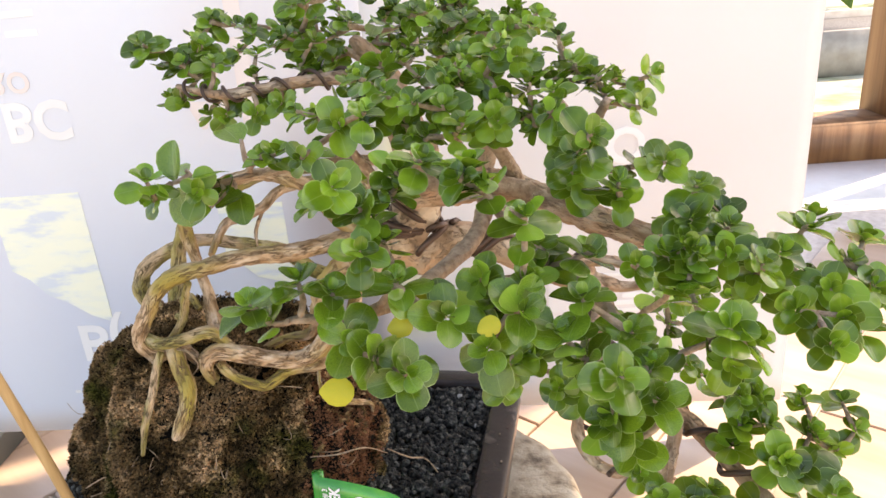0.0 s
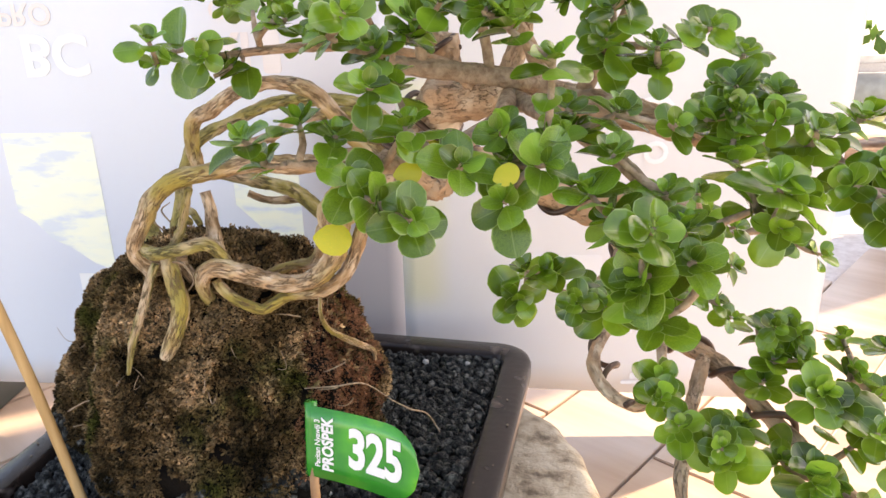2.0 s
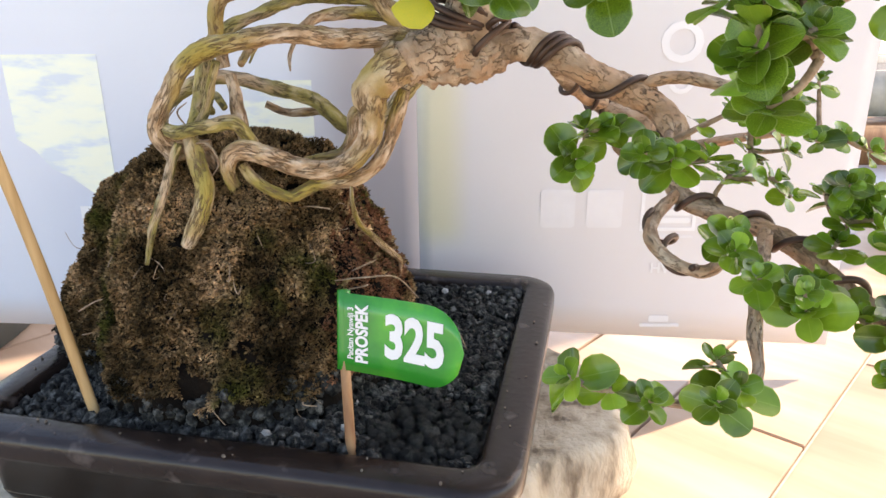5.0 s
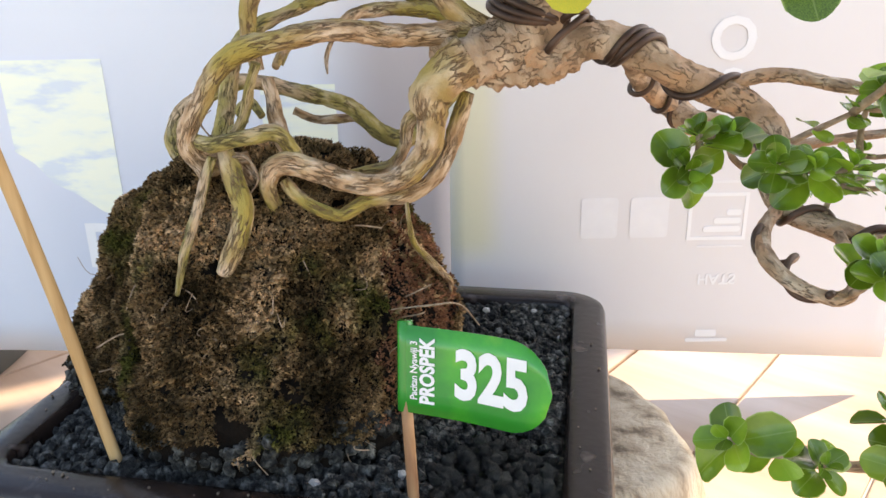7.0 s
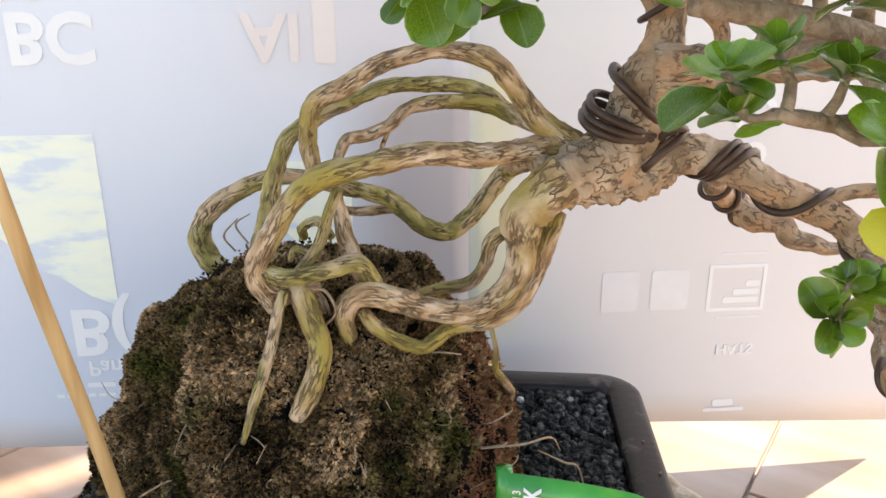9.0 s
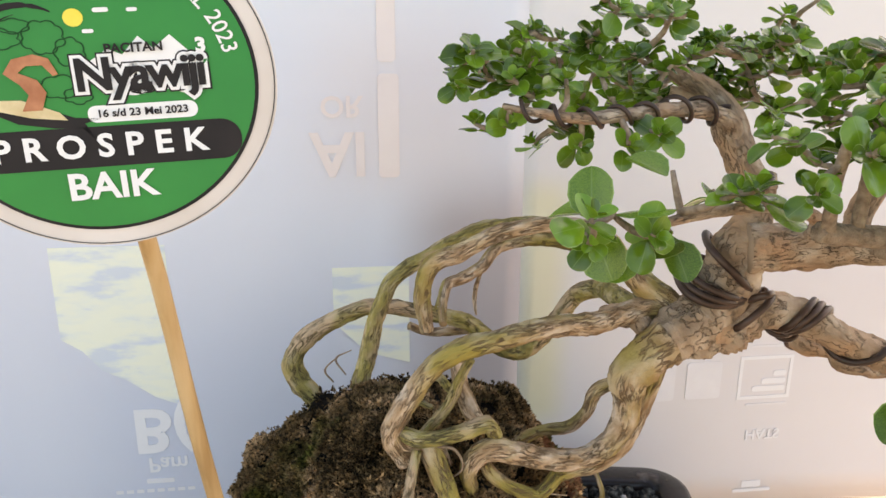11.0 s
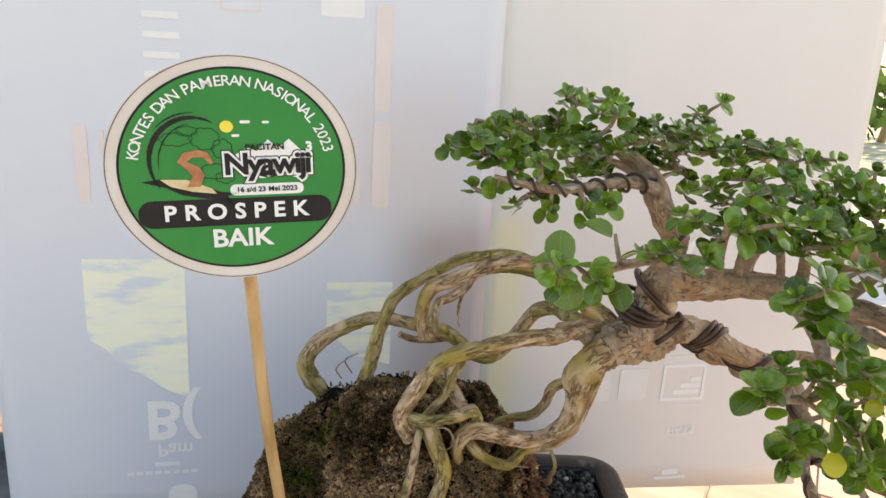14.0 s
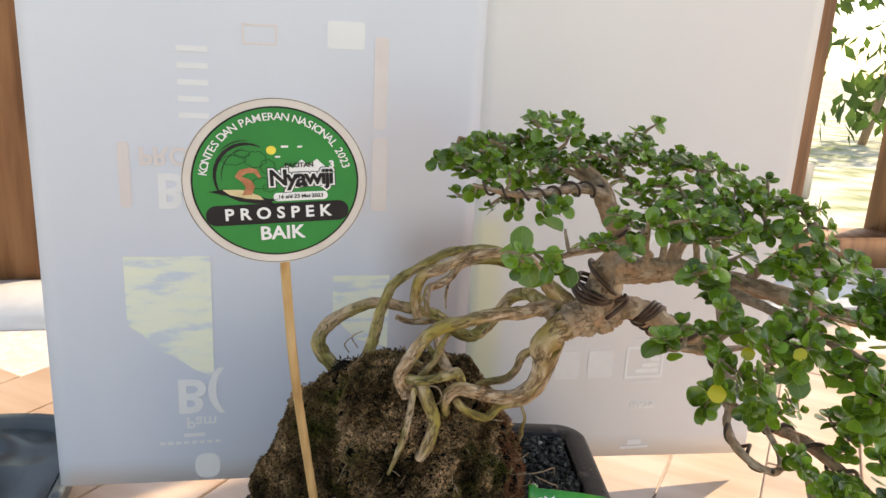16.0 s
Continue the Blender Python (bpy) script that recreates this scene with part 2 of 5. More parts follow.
GRASS = mat("lawn_grass", [(0.14, 0.21, 0.05), (0.46, 0.46, 0.32), (0.66, 0.64, 0.55)], 3, 0.9, 0.8, 60, spread=(0.3, 0.62))
GRAVEL = mat("dark_gravel", [(0.05, 0.055, 0.06), (0.16, 0.16, 0.17)], 90, 0.8, 0.8)
CONCRETE = mat("concrete", [(0.32, 0.30, 0.27), (0.45, 0.43, 0.40)], 12, 0.8, 0.4)
HEDGE = mat("hedge_leaf", [(0.06, 0.12, 0.02), (0.14, 0.24, 0.04)], 3, 0.6, 0, vary=0.5, transmit=0.25)
ROOFING = mat("dark_roof_boards", [(0.16, 0.10, 0.06), (0.24, 0.16, 0.10)], 12, 0.8, 0.2)


# ---- building helpers ----
def part(name, bm, material, parent=None, label="", smooth=True):
    me = bpy.data.meshes.new(name)
    bm.normal_update()
    bm.to_mesh(me)
    bm.free()
    for m in (material if isinstance(material, (list, tuple)) else [material]):
        me.materials.append(m)
    if smooth:
        me.shade_smooth()
    ob = new(name, me)
    ob.parent = parent
    if label:
        ob["label"] = label
    return ob


def thing(name, label, category, at=(0, 0, 0), group="", kind=""):
    ob = new(name)
    ob.location = at
    ob.empty_display_size = 0.01
    return tagged(ob, label, category, group, kind)


def box(bm, x0, x1, y0, y1, z0, z1, bevel=0.0, turn=None):
    b = bmesh.new()
    bmesh.ops.create_cube(b, size=1)
    for v in b.verts:
        v.co = Vector(((x0 + x1) / 2 + v.co.x * (x1 - x0), (y0 + y1) / 2 + v.co.y * (y1 - y0), (z0 + z1) / 2 + v.co.z * (z1 - z0)))
    if bevel:
        bmesh.ops.bevel(b, geom=b.edges[:], offset=bevel, segments=2, affect="EDGES")
    merge(bm, b, turn)
    return bm


def merge(bm, b, m=None):
    new_v = [bm.verts.new(m @ v.co if m else v.co) for v in b.verts]
    b.verts.index_update()
    for f in b.faces:
        try:
            nf = bm.faces.new([new_v[v.index] for v in f.verts])
            nf.smooth, nf.material_index = f.smooth, f.material_index
        except ValueError:
            pass
    b.free()


def spline(points, step):
    """Points along a smooth curve through the given ones, and the place along it of each."""
    p = [Vector(q[:3]) for q in points]
    w = [q[3] if len(q) > 3 else 1.0 for q in points]
    p = [2 * p[0] - p[1]] + p + [2 * p[-1] - p[-2]]
    w = [w[0]] + w + [w[-1]]
    out = []
    for i in range(1, len(p) - 2):
        n = max(2, int((p[i + 1] - p[i]).length / step))
        for k in range(n):
            t = k / n
            q = 0.5 * ((2 * p[i]) + (p[i + 1] - p[i - 1]) * t + (2 * p[i - 1] - 5 * p[i] + 4 * p[i + 1] - p[i + 2]) * t * t + (3 * p[i] - p[i - 1] - 3 * p[i + 1] + p[i + 2]) * t ** 3)
            out.append((q, w[i] + (w[i + 1] - w[i]) * t))
    out.append((p[-2], w[-2]))
    return out


def tube(bm, points, radius, sides=12, step=0.003, rough=0.0, grain=60.0, seed=0.0, caps=True, furrow=0.0):
    """A tapered, gnarled tube; the fourth number of a point scales the radius there."""
    pts = spline(points, step)
    rings, run, runs = [], 0.0, []
    up = Vector((0.31, 0.52, 0.79))
    for i, (q, w) in enumerate(pts):
        d = (pts[min(i + 1, len(pts) - 1)][0] - pts[max(i - 1, 0)][0]).normalized()
        a = (up - d * up.dot(d)).normalized()
        up = a
        c = d.cross(a)
        ring = []
        for k in range(sides):
            g = 2 * math.pi * k / sides
            n = a * math.cos(g) + c * math.sin(g)
            r = radius * w
            if rough:
                s = q + n * r
                r *= 1 + rough * noise.noise(s * grain + Vector((seed, 0, 0))) + 0.55 * rough * noise.noise(s * grain * 3.1)
            if furrow:
                r *= 1 + furrow * noise.noise(Vector((4.2 * math.cos(g), 4.2 * math.sin(g), run * 70 + seed))) + 0.6 * furrow * noise.noise(Vector((9 * math.cos(g), 9 * math.sin(g), run * 260 + seed)))
            ring.append(bm.verts.new(q + n * r))
        runs.append(run)
        run += (pts[min(i + 1, len(pts) - 1)][0] - q).length
        rings.append(ring)
    uv = bm.loops.layers.uv.verify()
    girth = 2 * math.pi * radius
    for i, (r0, r1) in enumerate(zip(rings, rings[1:])):
        for k in range(sides):
            f = bm.faces.new((r0[k], r0[(k + 1) % sides], r1[(k + 1) % sides], r1[k]))
            for lp, (a, b) in zip(f.loops, ((k, i), (k + 1, i), (k + 1, i + 1), (k, i + 1))):
                lp[uv].uv = (girth * a / sides + seed, runs[b])
    if caps:
        bm.faces.new(rings[0][::-1])
        bm.faces.new(rings[-1])
    return pts


def rounded(hw, hd, r, n=8):
    """A rounded rectangle's corner points, counterclockwise."""
    out = []
    for cx, cy, a0 in ((hw - r, hd - r, 0), (-hw + r, hd - r, 90), (-hw + r, -hd + r, 180), (hw - r, -hd + r, 270)):
        for k in range(n + 1):
            a = radians(a0 + 90 * k / n)
            out.append((cx + r * math.cos(a), cy + r * math.sin(a)))
    return out


def loft(bm, loops, close_first=False, close_last=False):
    rings = [[bm.verts.new(p) for p in loop] for loop in loops]
    for r0, r1 in zip(rings, rings[1:]):
        for k in range(len(r0)):
            bm.faces.new((r0[k], r0[(k + 1) % len(r0)], r1[(k + 1) % len(r0)], r1[k]))
    if close_first:
        bm.faces.new(rings[0][::-1])
    if close_last:
        bm.faces.new(rings[-1])
    return rings


def flat_shape(bm, outline, depth=0.0004, m=None):
    """A thin plate with the given outline in x and z, its face towards -y."""
    b = bmesh.new()
    front = [b.verts.new((x, -depth / 2, z)) for x, z in outline]
    back = [b.verts.new((x, depth / 2, z)) for x, z in outline]
    b.faces.new(front)
    b.faces.new(back[::-1])
    for k in range(len(front)):
        j = (k + 1) % len(front)
        b.faces.new((front[k], back[k], back[j], front[j]))
    merge(bm, b, m)


def disc_outline(r, n=64, a0=0.0, a1=360.0, r_in=None, cx=0.0, cz=0.0):
    o = [(cx + r * math.cos(radians(a0 + (a1 - a0) * k / n)), cz + r * math.sin(radians(a0 + (a1 - a0) * k / n))) for k in range(n + (r_in is not None))]
    if r_in is not None:
        o += [(cx + r_in * math.cos(radians(a1 + (a0 - a1) * k / n)), cz + r_in * math.sin(radians(a1 + (a0 - a1) * k / n))) for k in range(n + 1)]
    return o


def words(bm, text, size, m, bold=0.0, spacing=1.0, depth=0.00015):
    """Letters of Blender's own font in the x-z plane, centred, facing -y, at the pose m."""
    cu = bpy.data.curves.new("letters", "FONT")
    cu.body, cu.size, cu.align_x, cu.align_y, cu.extrude, cu.offset, cu.space_character = text, size, "CENTER", "CENTER", depth, bold, spacing
    cu.resolution_u = 3
    ob = bpy.data.objects.new("letters", cu)
    scene.collection.objects.link(ob)
    bpy.context.view_layer.update()
    me = bpy.data.meshes.new_from_object(ob.evaluated_get(bpy.context.evaluated_depsgraph_get()))
    b = bmesh.new()
    b.from_mesh(me)
    bpy.data.objects.remove(ob)
    bpy.data.curves.remove(cu)
    bpy.data.meshes.remove(me)
    merge(bm, b, m @ Matrix.Rotation(radians(90), 4, "X"))


# ---- floor and surroundings ----
bm = bmesh.new()
box(bm, -60, 60, 1.44, 120, -0.45, -0.25)
box(bm, -60, 60, -60, -2.5, -0.45, -0.25)
box(bm, -60, -2.0, -2.5, 1.44, -0.45, -0.25)
box(bm, 2.6, 60, -2.5, 1.44, -0.45, -0.25)
tagged(part("ground", bm, GRASS, smooth=False), "patchy sunlit lawn round the terrace", "lawn", kind="structure")
bm = bmesh.new()
box(bm, -2.0, 2.6, -2.5, 1.2, -0.2, -0.006)
floor = tagged(part("floor", bm, GROUT, smooth=False), "terrace floor of wood-look tiles with pale joints", "floor", kind="structure")
bm = bmesh.new()
box(bm, -2.0, 2.6, 1.2, 1.44, -0.2, 0.012, 0.006)
tagged(part("plinth", bm, PLASTER), "low white plastered step along the terrace edge", "step", kind="structure")
bm = bmesh.new()
box(bm, -2.0, 2.6, 1.46, 1.58, 0.0, 0.085, 0.005)
tagged(part("timber_sill", bm, POST), "brown timber sill beam between the posts", "beam", kind="structure")


def timber_post(x0, x1, y0, y1):
    b = bmesh.new()
    box(b, x0, x1, y0, y1, 0.0, 2.4, 0.006)
    return tagged(part("timber_post", b, POST), "square brown timber post of the open shelter", "post", group="shelter posts")


timber_post(0.888, 1.0, 1.44, 1.60)
timber_post(-0.98, -0.74, 1.44, 1.60)
timber_post(1.34, 1.48, 1.44, 1.60)
# unseen eave, added and sized to block the sun from tree and sign
bm = bmesh.new()
box(bm, 1.30, 2.14, 0.85, 1.72, 2.4, 2.46)
tagged(part("ceiling", bm, ROOFING, smooth=False), "unseen dark boarded eave, added by the posts to shade the tree", "ceiling", kind="structure")
# planter beyond the terrace
planter = thing("planter", "low concrete planter filled with dark gravel on the lawn", "planter", (2.0, 4.2, -0.25))
bm = bmesh.new()
for x0, x1, y0, y1 in ((-0.5, 0.9, -0.5, -0.42), (-0.5, 0.9, 0.42, 0.5), (-0.5, -0.42, -0.42, 0.42), (0.82, 0.9, -0.42, 0.42)):
    box(bm, x0, x1, y0, y1, 0, 0.22, 0.008)
part("kerb", bm, CONCRETE, planter)
bm = bmesh.new()
box(bm, -0.42, 0.82, -0.42, 0.42, 0.0, 0.18)
part("gravel_bed", bm, GRAVEL, planter)
# hedge of loose leaf clumps behind the lawn
rng = random.Random(5)
hedge = thing("hedge", "sunlit leafy hedge beyond the lawn", "hedge", (0, 0, -0.25))
verts, faces = [], []
for _ in range(9000):
    x, y = rng.uniform(-7, 9), rng.uniform(6.0, 7.6)
    z = rng.uniform(0.1, 2.6 + 0.9 * noise.noise(Vector((x * 0.7, 0, 3))))
    if noise.noise(Vector((x * 1.3, y, z * 1.3))) < 0.04:
        continue
    s, q = rng.uniform(0.05, 0.14), Euler((rng.uniform(0, 3), rng.uniform(0, 3), rng.uniform(0, 6))).to_matrix()
    k = len(verts)
    verts += [tuple(Vector((x, y, z)) + q @ Vector(c)) for c in ((-s, 0, 0), (0, -s * 0.5, s * 0.1), (s, 0, 0), (0, s * 0.5, s * 0.1))]
    faces.append((k, k + 1, k + 2, k + 3))
me = bpy.data.meshes.new("foliage")
me.from_pydata(verts, [], faces)
me.materials.append(HEDGE)
ob = tagged(new("foliage", me), kind="stuff")
ob.parent = hedge
for i in range(9):
    bm = bmesh.new()
    x = -6.5 + i * 1.8
    tube(bm, [(x, 6.9, 0, 1), (x + 0.1, 6.8, 1.0, 0.8), (x + 0.05, 6.9, 2.2, 0.4)], 0.05, 8, 0.2, 0.2, 6)
    part("stem", bm, BARK, hedge)

# ---- the hung banner ----
BY = 0.610
banner = thing("banner", "white vinyl banner hung upside down, faded print showing through", "banner", (-0.09, BY, 0.03))


def sheet(x0, x1, lift, tone, name, label, dy):
    """A slightly rippled vinyl sheet."""
    b = bmesh.new()
    n, m = 30, 40
    layers = []
    for off in (0.0, 0.0012):
        layers.append([[b.verts.new((x0 + (x1 - x0) * i / n + 0.09,
                                     dy + off,
                                     (lift(x0 + (x1 - x0) * i / n) - 0.03) * (1 - j / m) + 1.17 * j / m)) for i in range(n + 1)] for j in range(m + 1)])
    for f, lay in enumerate(layers):
        for j in range(m):
            for i in range(n):
                q = (lay[j][i], lay[j][i + 1], lay[j + 1][i + 1], lay[j + 1][i])
                b.faces.new(q if f == 0 else q[::-1])
    edge = [(0, i) for i in range(n + 1)] + [(j, n) for j in range(1, m + 1)] + [(m, i) for i in range(n - 1, -1, -1)] + [(j, 0) for j in range(m - 1, 0, -1)]
    for (j0, i0), (j1, i1) in zip(edge, edge[1:] + edge[:1]):
        b.faces.new((layers[0][j0][i0], layers[1][j0][i0], layers[1][j1][i1], layers[0][j1][i1]))
    return part(name, b, tone, banner, label)


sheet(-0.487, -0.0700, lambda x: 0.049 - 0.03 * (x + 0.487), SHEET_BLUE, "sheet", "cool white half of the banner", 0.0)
sheet(-0.0700, 0.302, lambda x: 0.040 - 0.05 * (x - 0.08), SHEET_WARM, "sheet", "warm white half of the banner", 0.0)
bm = bmesh.new()
tube(bm, [(-0.45, 0.004, 1.175), (0.44, 0.004, 1.175)], 0.008, 10, 0.1)
part("top_rail", bm, POST, banner)


def print_box(x0, x1, z0, z1, tone, hollow=0.0, r=0.003):
    b = bmesh.new()
    c = ((x0 + x1) / 2 + 0.09, (z0 + z1) / 2 - 0.03)
    o = [(c[0] + x, c[1] + z) for x, z in rounded(abs(x1 - x0) / 2, abs(z1 - z0) / 2, r, 3)]
    m = Matrix.Translation((0, -0.0004, 0))
    if hollow:
        for (a0, a1, c0, c1) in ((x0, x1, z1 - hollow, z1), (x0, x1, z0, z0 + hollow), (x0, x0 + hollow, z0 + hollow, z1 - hollow), (x1 - hollow, x1, z0 + hollow, z1 - hollow)):
            flat_shape(b, [(a0 + 0.09, c0 - 0.03), (a1 + 0.09, c0 - 0.03), (a1 + 0.09, c1 - 0.03), (a0 + 0.09, c1 - 0.03)], m=m)
    else:
        flat_shape(b, o, m=m)
    return part("print", b, tone, banner, smooth=False)


def print_words(text, x, z, size, tone, bold=0.0):
    b = bmesh.new()
    words(b, text, size, Matrix.Translation((x + 0.09, -0.0006, z - 0.03)) @ Matrix.Diagonal((1, 1, -1, 1)), bold)
    bmesh.ops.reverse_faces(b, faces=b.faces[:])
    return part("print", b, tone, banner, smooth=False)


print_words("PRO", -0.372, 0.390, 0.024, PRINT_PINK, 0.0006)
print_words("BC", -0.352, 0.358, 0.046, PRINT_WHITE, 0.0014)
print_words("OR", -0.204, 0.390, 0.021, PRINT_PINK, 0.0004)
print_words("AI", -0.206, 0.357, 0.044, PRINT_PINK, 0.001)
print_words("B(", -0.349, 0.145, 0.052, PRINT_WHITE, 0.0014)
print_words("Pam", -0.348, 0.114, 0.018, PRINT_WHITE, 0.0003)
print_words("HATS", 0.151, 0.105, 0.013, PRINT_WHITE, 0.0003)
print_words("O", 0.145, 0.300, 0.044, PRINT_WHITE, 0.001)
print_words("O", 0.147, 0.268, 0.026, PRINT_WHITE, 0.0008)
print_box(-0.413, -0.403, 0.340, 0.402, PRINT_PINK)
print_box(-0.178, -0.163, 0.338, 0.412, PRINT_PINK)
print_box(-0.178, -0.165, 0.420, 0.507, PRINT_PINK)
for k in range(5):
    print_box(-0.358, -0.331, 0.425 + k * 0.015, 0.430 + k * 0.015, PRINT_WHITE, r=0.001)
print_box(-0.223, -0.188, 0.494, 0.519, PRINT_WHITE)
print_box(-0.300, -0.269, 0.494, 0.512, PRINT_PINK, 0.0015)
for k in range(8):
    print_box(-0.390 + k * 0.0078, -0.3845 + k * 0.0078, 0.089, 0.092, PRINT_WHITE, r=0.0005)
print_box(-0.366, -0.345, 0.097, 0.101, PRINT_WHITE, r=0.001)
print_box(-0.356, -0.331, 0.048, 0.077, PRINT_WHITE, r=0.010)
print_box(0.036, 0.066, 0.142, 0.176, PRINT_FAINT)
print_box(0.076, 0.107, 0.142, 0.176, PRINT_FAINT)
print_box(0.123, 0.171, 0.139, 0.179, PRINT_WHITE, 0.003)
for k, w in enumerate((0.030, 0.022, 0.012)):
    print_box(0.166 - w, 0.166, 0.146 + k * 0.007, 0.151 + k * 0.007, PRINT_WHITE, r=0.002)
print_box(0.132, 0.170, 0.187, 0.189, PRINT_FAINT, r=0.0008)
print_box(0.132, 0.170, 0.1325, 0.1345, PRINT_FAINT, r=0.0008)
print_box(0.130, 0.166, 0.047, 0.050, PRINT_WHITE, r=0.001)
print_box(0.138, 0.156, 0.052, 0.058, PRINT_WHITE, r=0.001)
# faded photographs in the print
bm = bmesh.new()
edge = [(-0.414, 0.292), (-0.414, 0.222), (-0.400, 0.212), (-0.388, 0.196), (-0.370, 0.186), (-0.352, 0.172), (-0.334, 0.164), (-0.334, 0.292)]
flat_shape(bm, [(x + 0.09, z - 0.03) for x, z in edge], m=Matrix.Translation((0, -0.0004, 0)))
part("print", bm, PRINT_HILL, banner, smooth=False)
bm = bmesh.new()
flat_shape(bm, [(x + 0.09, z - 0.03) for x, z in ((-0.215, 0.270), (-0.215, 0.226), (-0.19, 0.20), (-0.157, 0.19), (-0.157, 0.270))], m=Matrix.Translation((0, -0.0004, 0)))
part("print", bm, PRINT_HILL, banner, smooth=False)

# ---- stone slab and pot ----
bm = bmesh.new()
loops = []
for z, s in ((0.0, 0.93), (0.008, 0.99), (0.028, 1.0), (0.048, 0.985), (0.056, 0.965), (0.060, 0.93)):
    ring = []
    for k in range(96):
        a = 2 * math.pi * k / 96
        c, d = math.cos(a), math.sin(a)
        g = math.degrees(a)
        w = (1.0 - 0.28 * max(0.0, min(1.0, (362 - g) / 18)) if g > 300 else 0.72 + 0.28 * max(0.0, min(1.0, (300 - g) / 30)) if g > 270 else 1.0) * (1 + 0.05 * noise.noise(Vector((c * 1.7, d * 1.7, 1)))) + 0.02 * noise.noise(Vector((c * 7, d * 7, z * 60)))
        ring.append((0.214 * s * w * math.copysign(abs(c) ** 0.75, c), 0.165 * s * w * math.copysign(abs(d) ** 0.75, d), z + (0.002 * noise.noise(Vector((c * 3, d * 3, 9))) if z > 0.05 else 0)))
    loops.append(ring)
for s in (0.75, 0.5, 0.25):
    loops.append([(x * s / 0.93, y * s / 0.93, 0.060 + 0.0012 * noise.noise(Vector((x * 40, y * 40, s)))) for x, y, z in loops[5]])
loft(bm, loops, True, True)
for f in bm.faces:
    if abs(f.normal.z) < 0.6 or all(v.co.z < 0.05 for v in f.verts):
        f.material_index = 1
ob = tagged(part("stone_slab", bm, [STONE, STONE_SIDE]), "flat grey natural stone slab with rough tan sides", "stone slab")
ob.location = (-0.125, 0.425, 0.0)

POT_TURN = -10.3
pot = thing("bonsai_pot", "shallow dark brown rectangular ceramic pot on a stone slab", "pot", (-0.1365, 0.4345, 0.061))
pot.rotation_euler = (0, 0, radians(POT_TURN))
HW, HD = 0.158, 0.141
profile = [(-0.030, 0.004), (-0.016, 0.012), (-0.013, 0.040), (-0.010, 0.0445), (-0.001, 0.0455), (0.0, 0.048), (0.0, 0.056), (-0.0015, 0.0595), (-0.005, 0.061),
           (-0.017, 0.0612), (-0.0205, 0.0605), (-0.023, 0.058), (-0.024, 0.050), (-0.024, 0.030), (-0.028, 0.012)]
bm = bmesh.new()
loft(bm, [[(x, y, z) for x, y in rounded(HW + o, HD + o, max(0.010, 0.030 + o), 8)] for o, z in profile], True, True)
part("body", bm, POT, pot)
for sx in (-1, 1):
    for sy in (-1, 1):
        bm = bmesh.new()
        loft(bm, [[(sx * 0.125 + x, sy * 0.102 + y, z) for x, y in rounded(0.018 + e, 0.014 + e, 0.006, 4)] for e, z in ((0, 0), (0.002, 0.006))], True, True)
        part("foot", bm, POT, pot)

# ---- soil and grit ----
SOIL = 0.1135
soil = thing("pot_soil", "dark volcanic grit filling the pot", "soil", (-0.1365, 0.4345, SOIL), kind="stuff")
soil.rotation_euler = (0, 0, radians(POT_TURN))
bm = bmesh.new()
n, m = 60, 50
grid = [[bm.verts.new(((i / n - 0.5) * 2 * (HW - 0.0235), (j / m - 0.5) * 2 * (HD - 0.0235), 0.0025 * noise.noise(Vector((i * 0.4, j * 0.4, 0))) - 0.001)) for i in range(n + 1)] for j in range(m + 1)]
for j in range(m):
    for i in range(n):
        bm.faces.new((grid[j][i], grid[j][i + 1], grid[j + 1][i + 1], grid[j + 1][i]))
part("bed", bm, GRIT, soil)


def pebble_mesh(seed):
    b = bmesh.new()
    bmesh.ops.create_icosphere(b, subdivisions=1, radius=1)
    for v in b.verts:
        v.co *= 1 + 0.32 * noise.noise(v.co * 1.4 + Vector((seed * 7.3, 0, 0)))
        v.co.z *= 0.75
    me = bpy.data.meshes.new("pebble")
    b.normal_update()
    b.to_mesh(me)
    b.free()
    me.materials.append(GRIT)
    me.shade_flat()
    return me


pebbles = [pebble_mesh(k) for k in range(6)]
rng = random.Random(11)
M0 = Vector((-0.172, 0.430, 0))


def mound_radius(x, y):
    cx, cy = (x - M0.x) / 0.128, (y - M0.y) / (0.102 if y < M0.y else 0.10)
    g = math.degrees(math.atan2(cy, cx)) % 360
    return math.hypot(cx, cy) / (1 - 0.20 * math.exp(-((g - 219) / 27) ** 2) - 0.13 * max(0.0, math.cos(radians(g))) ** 2)


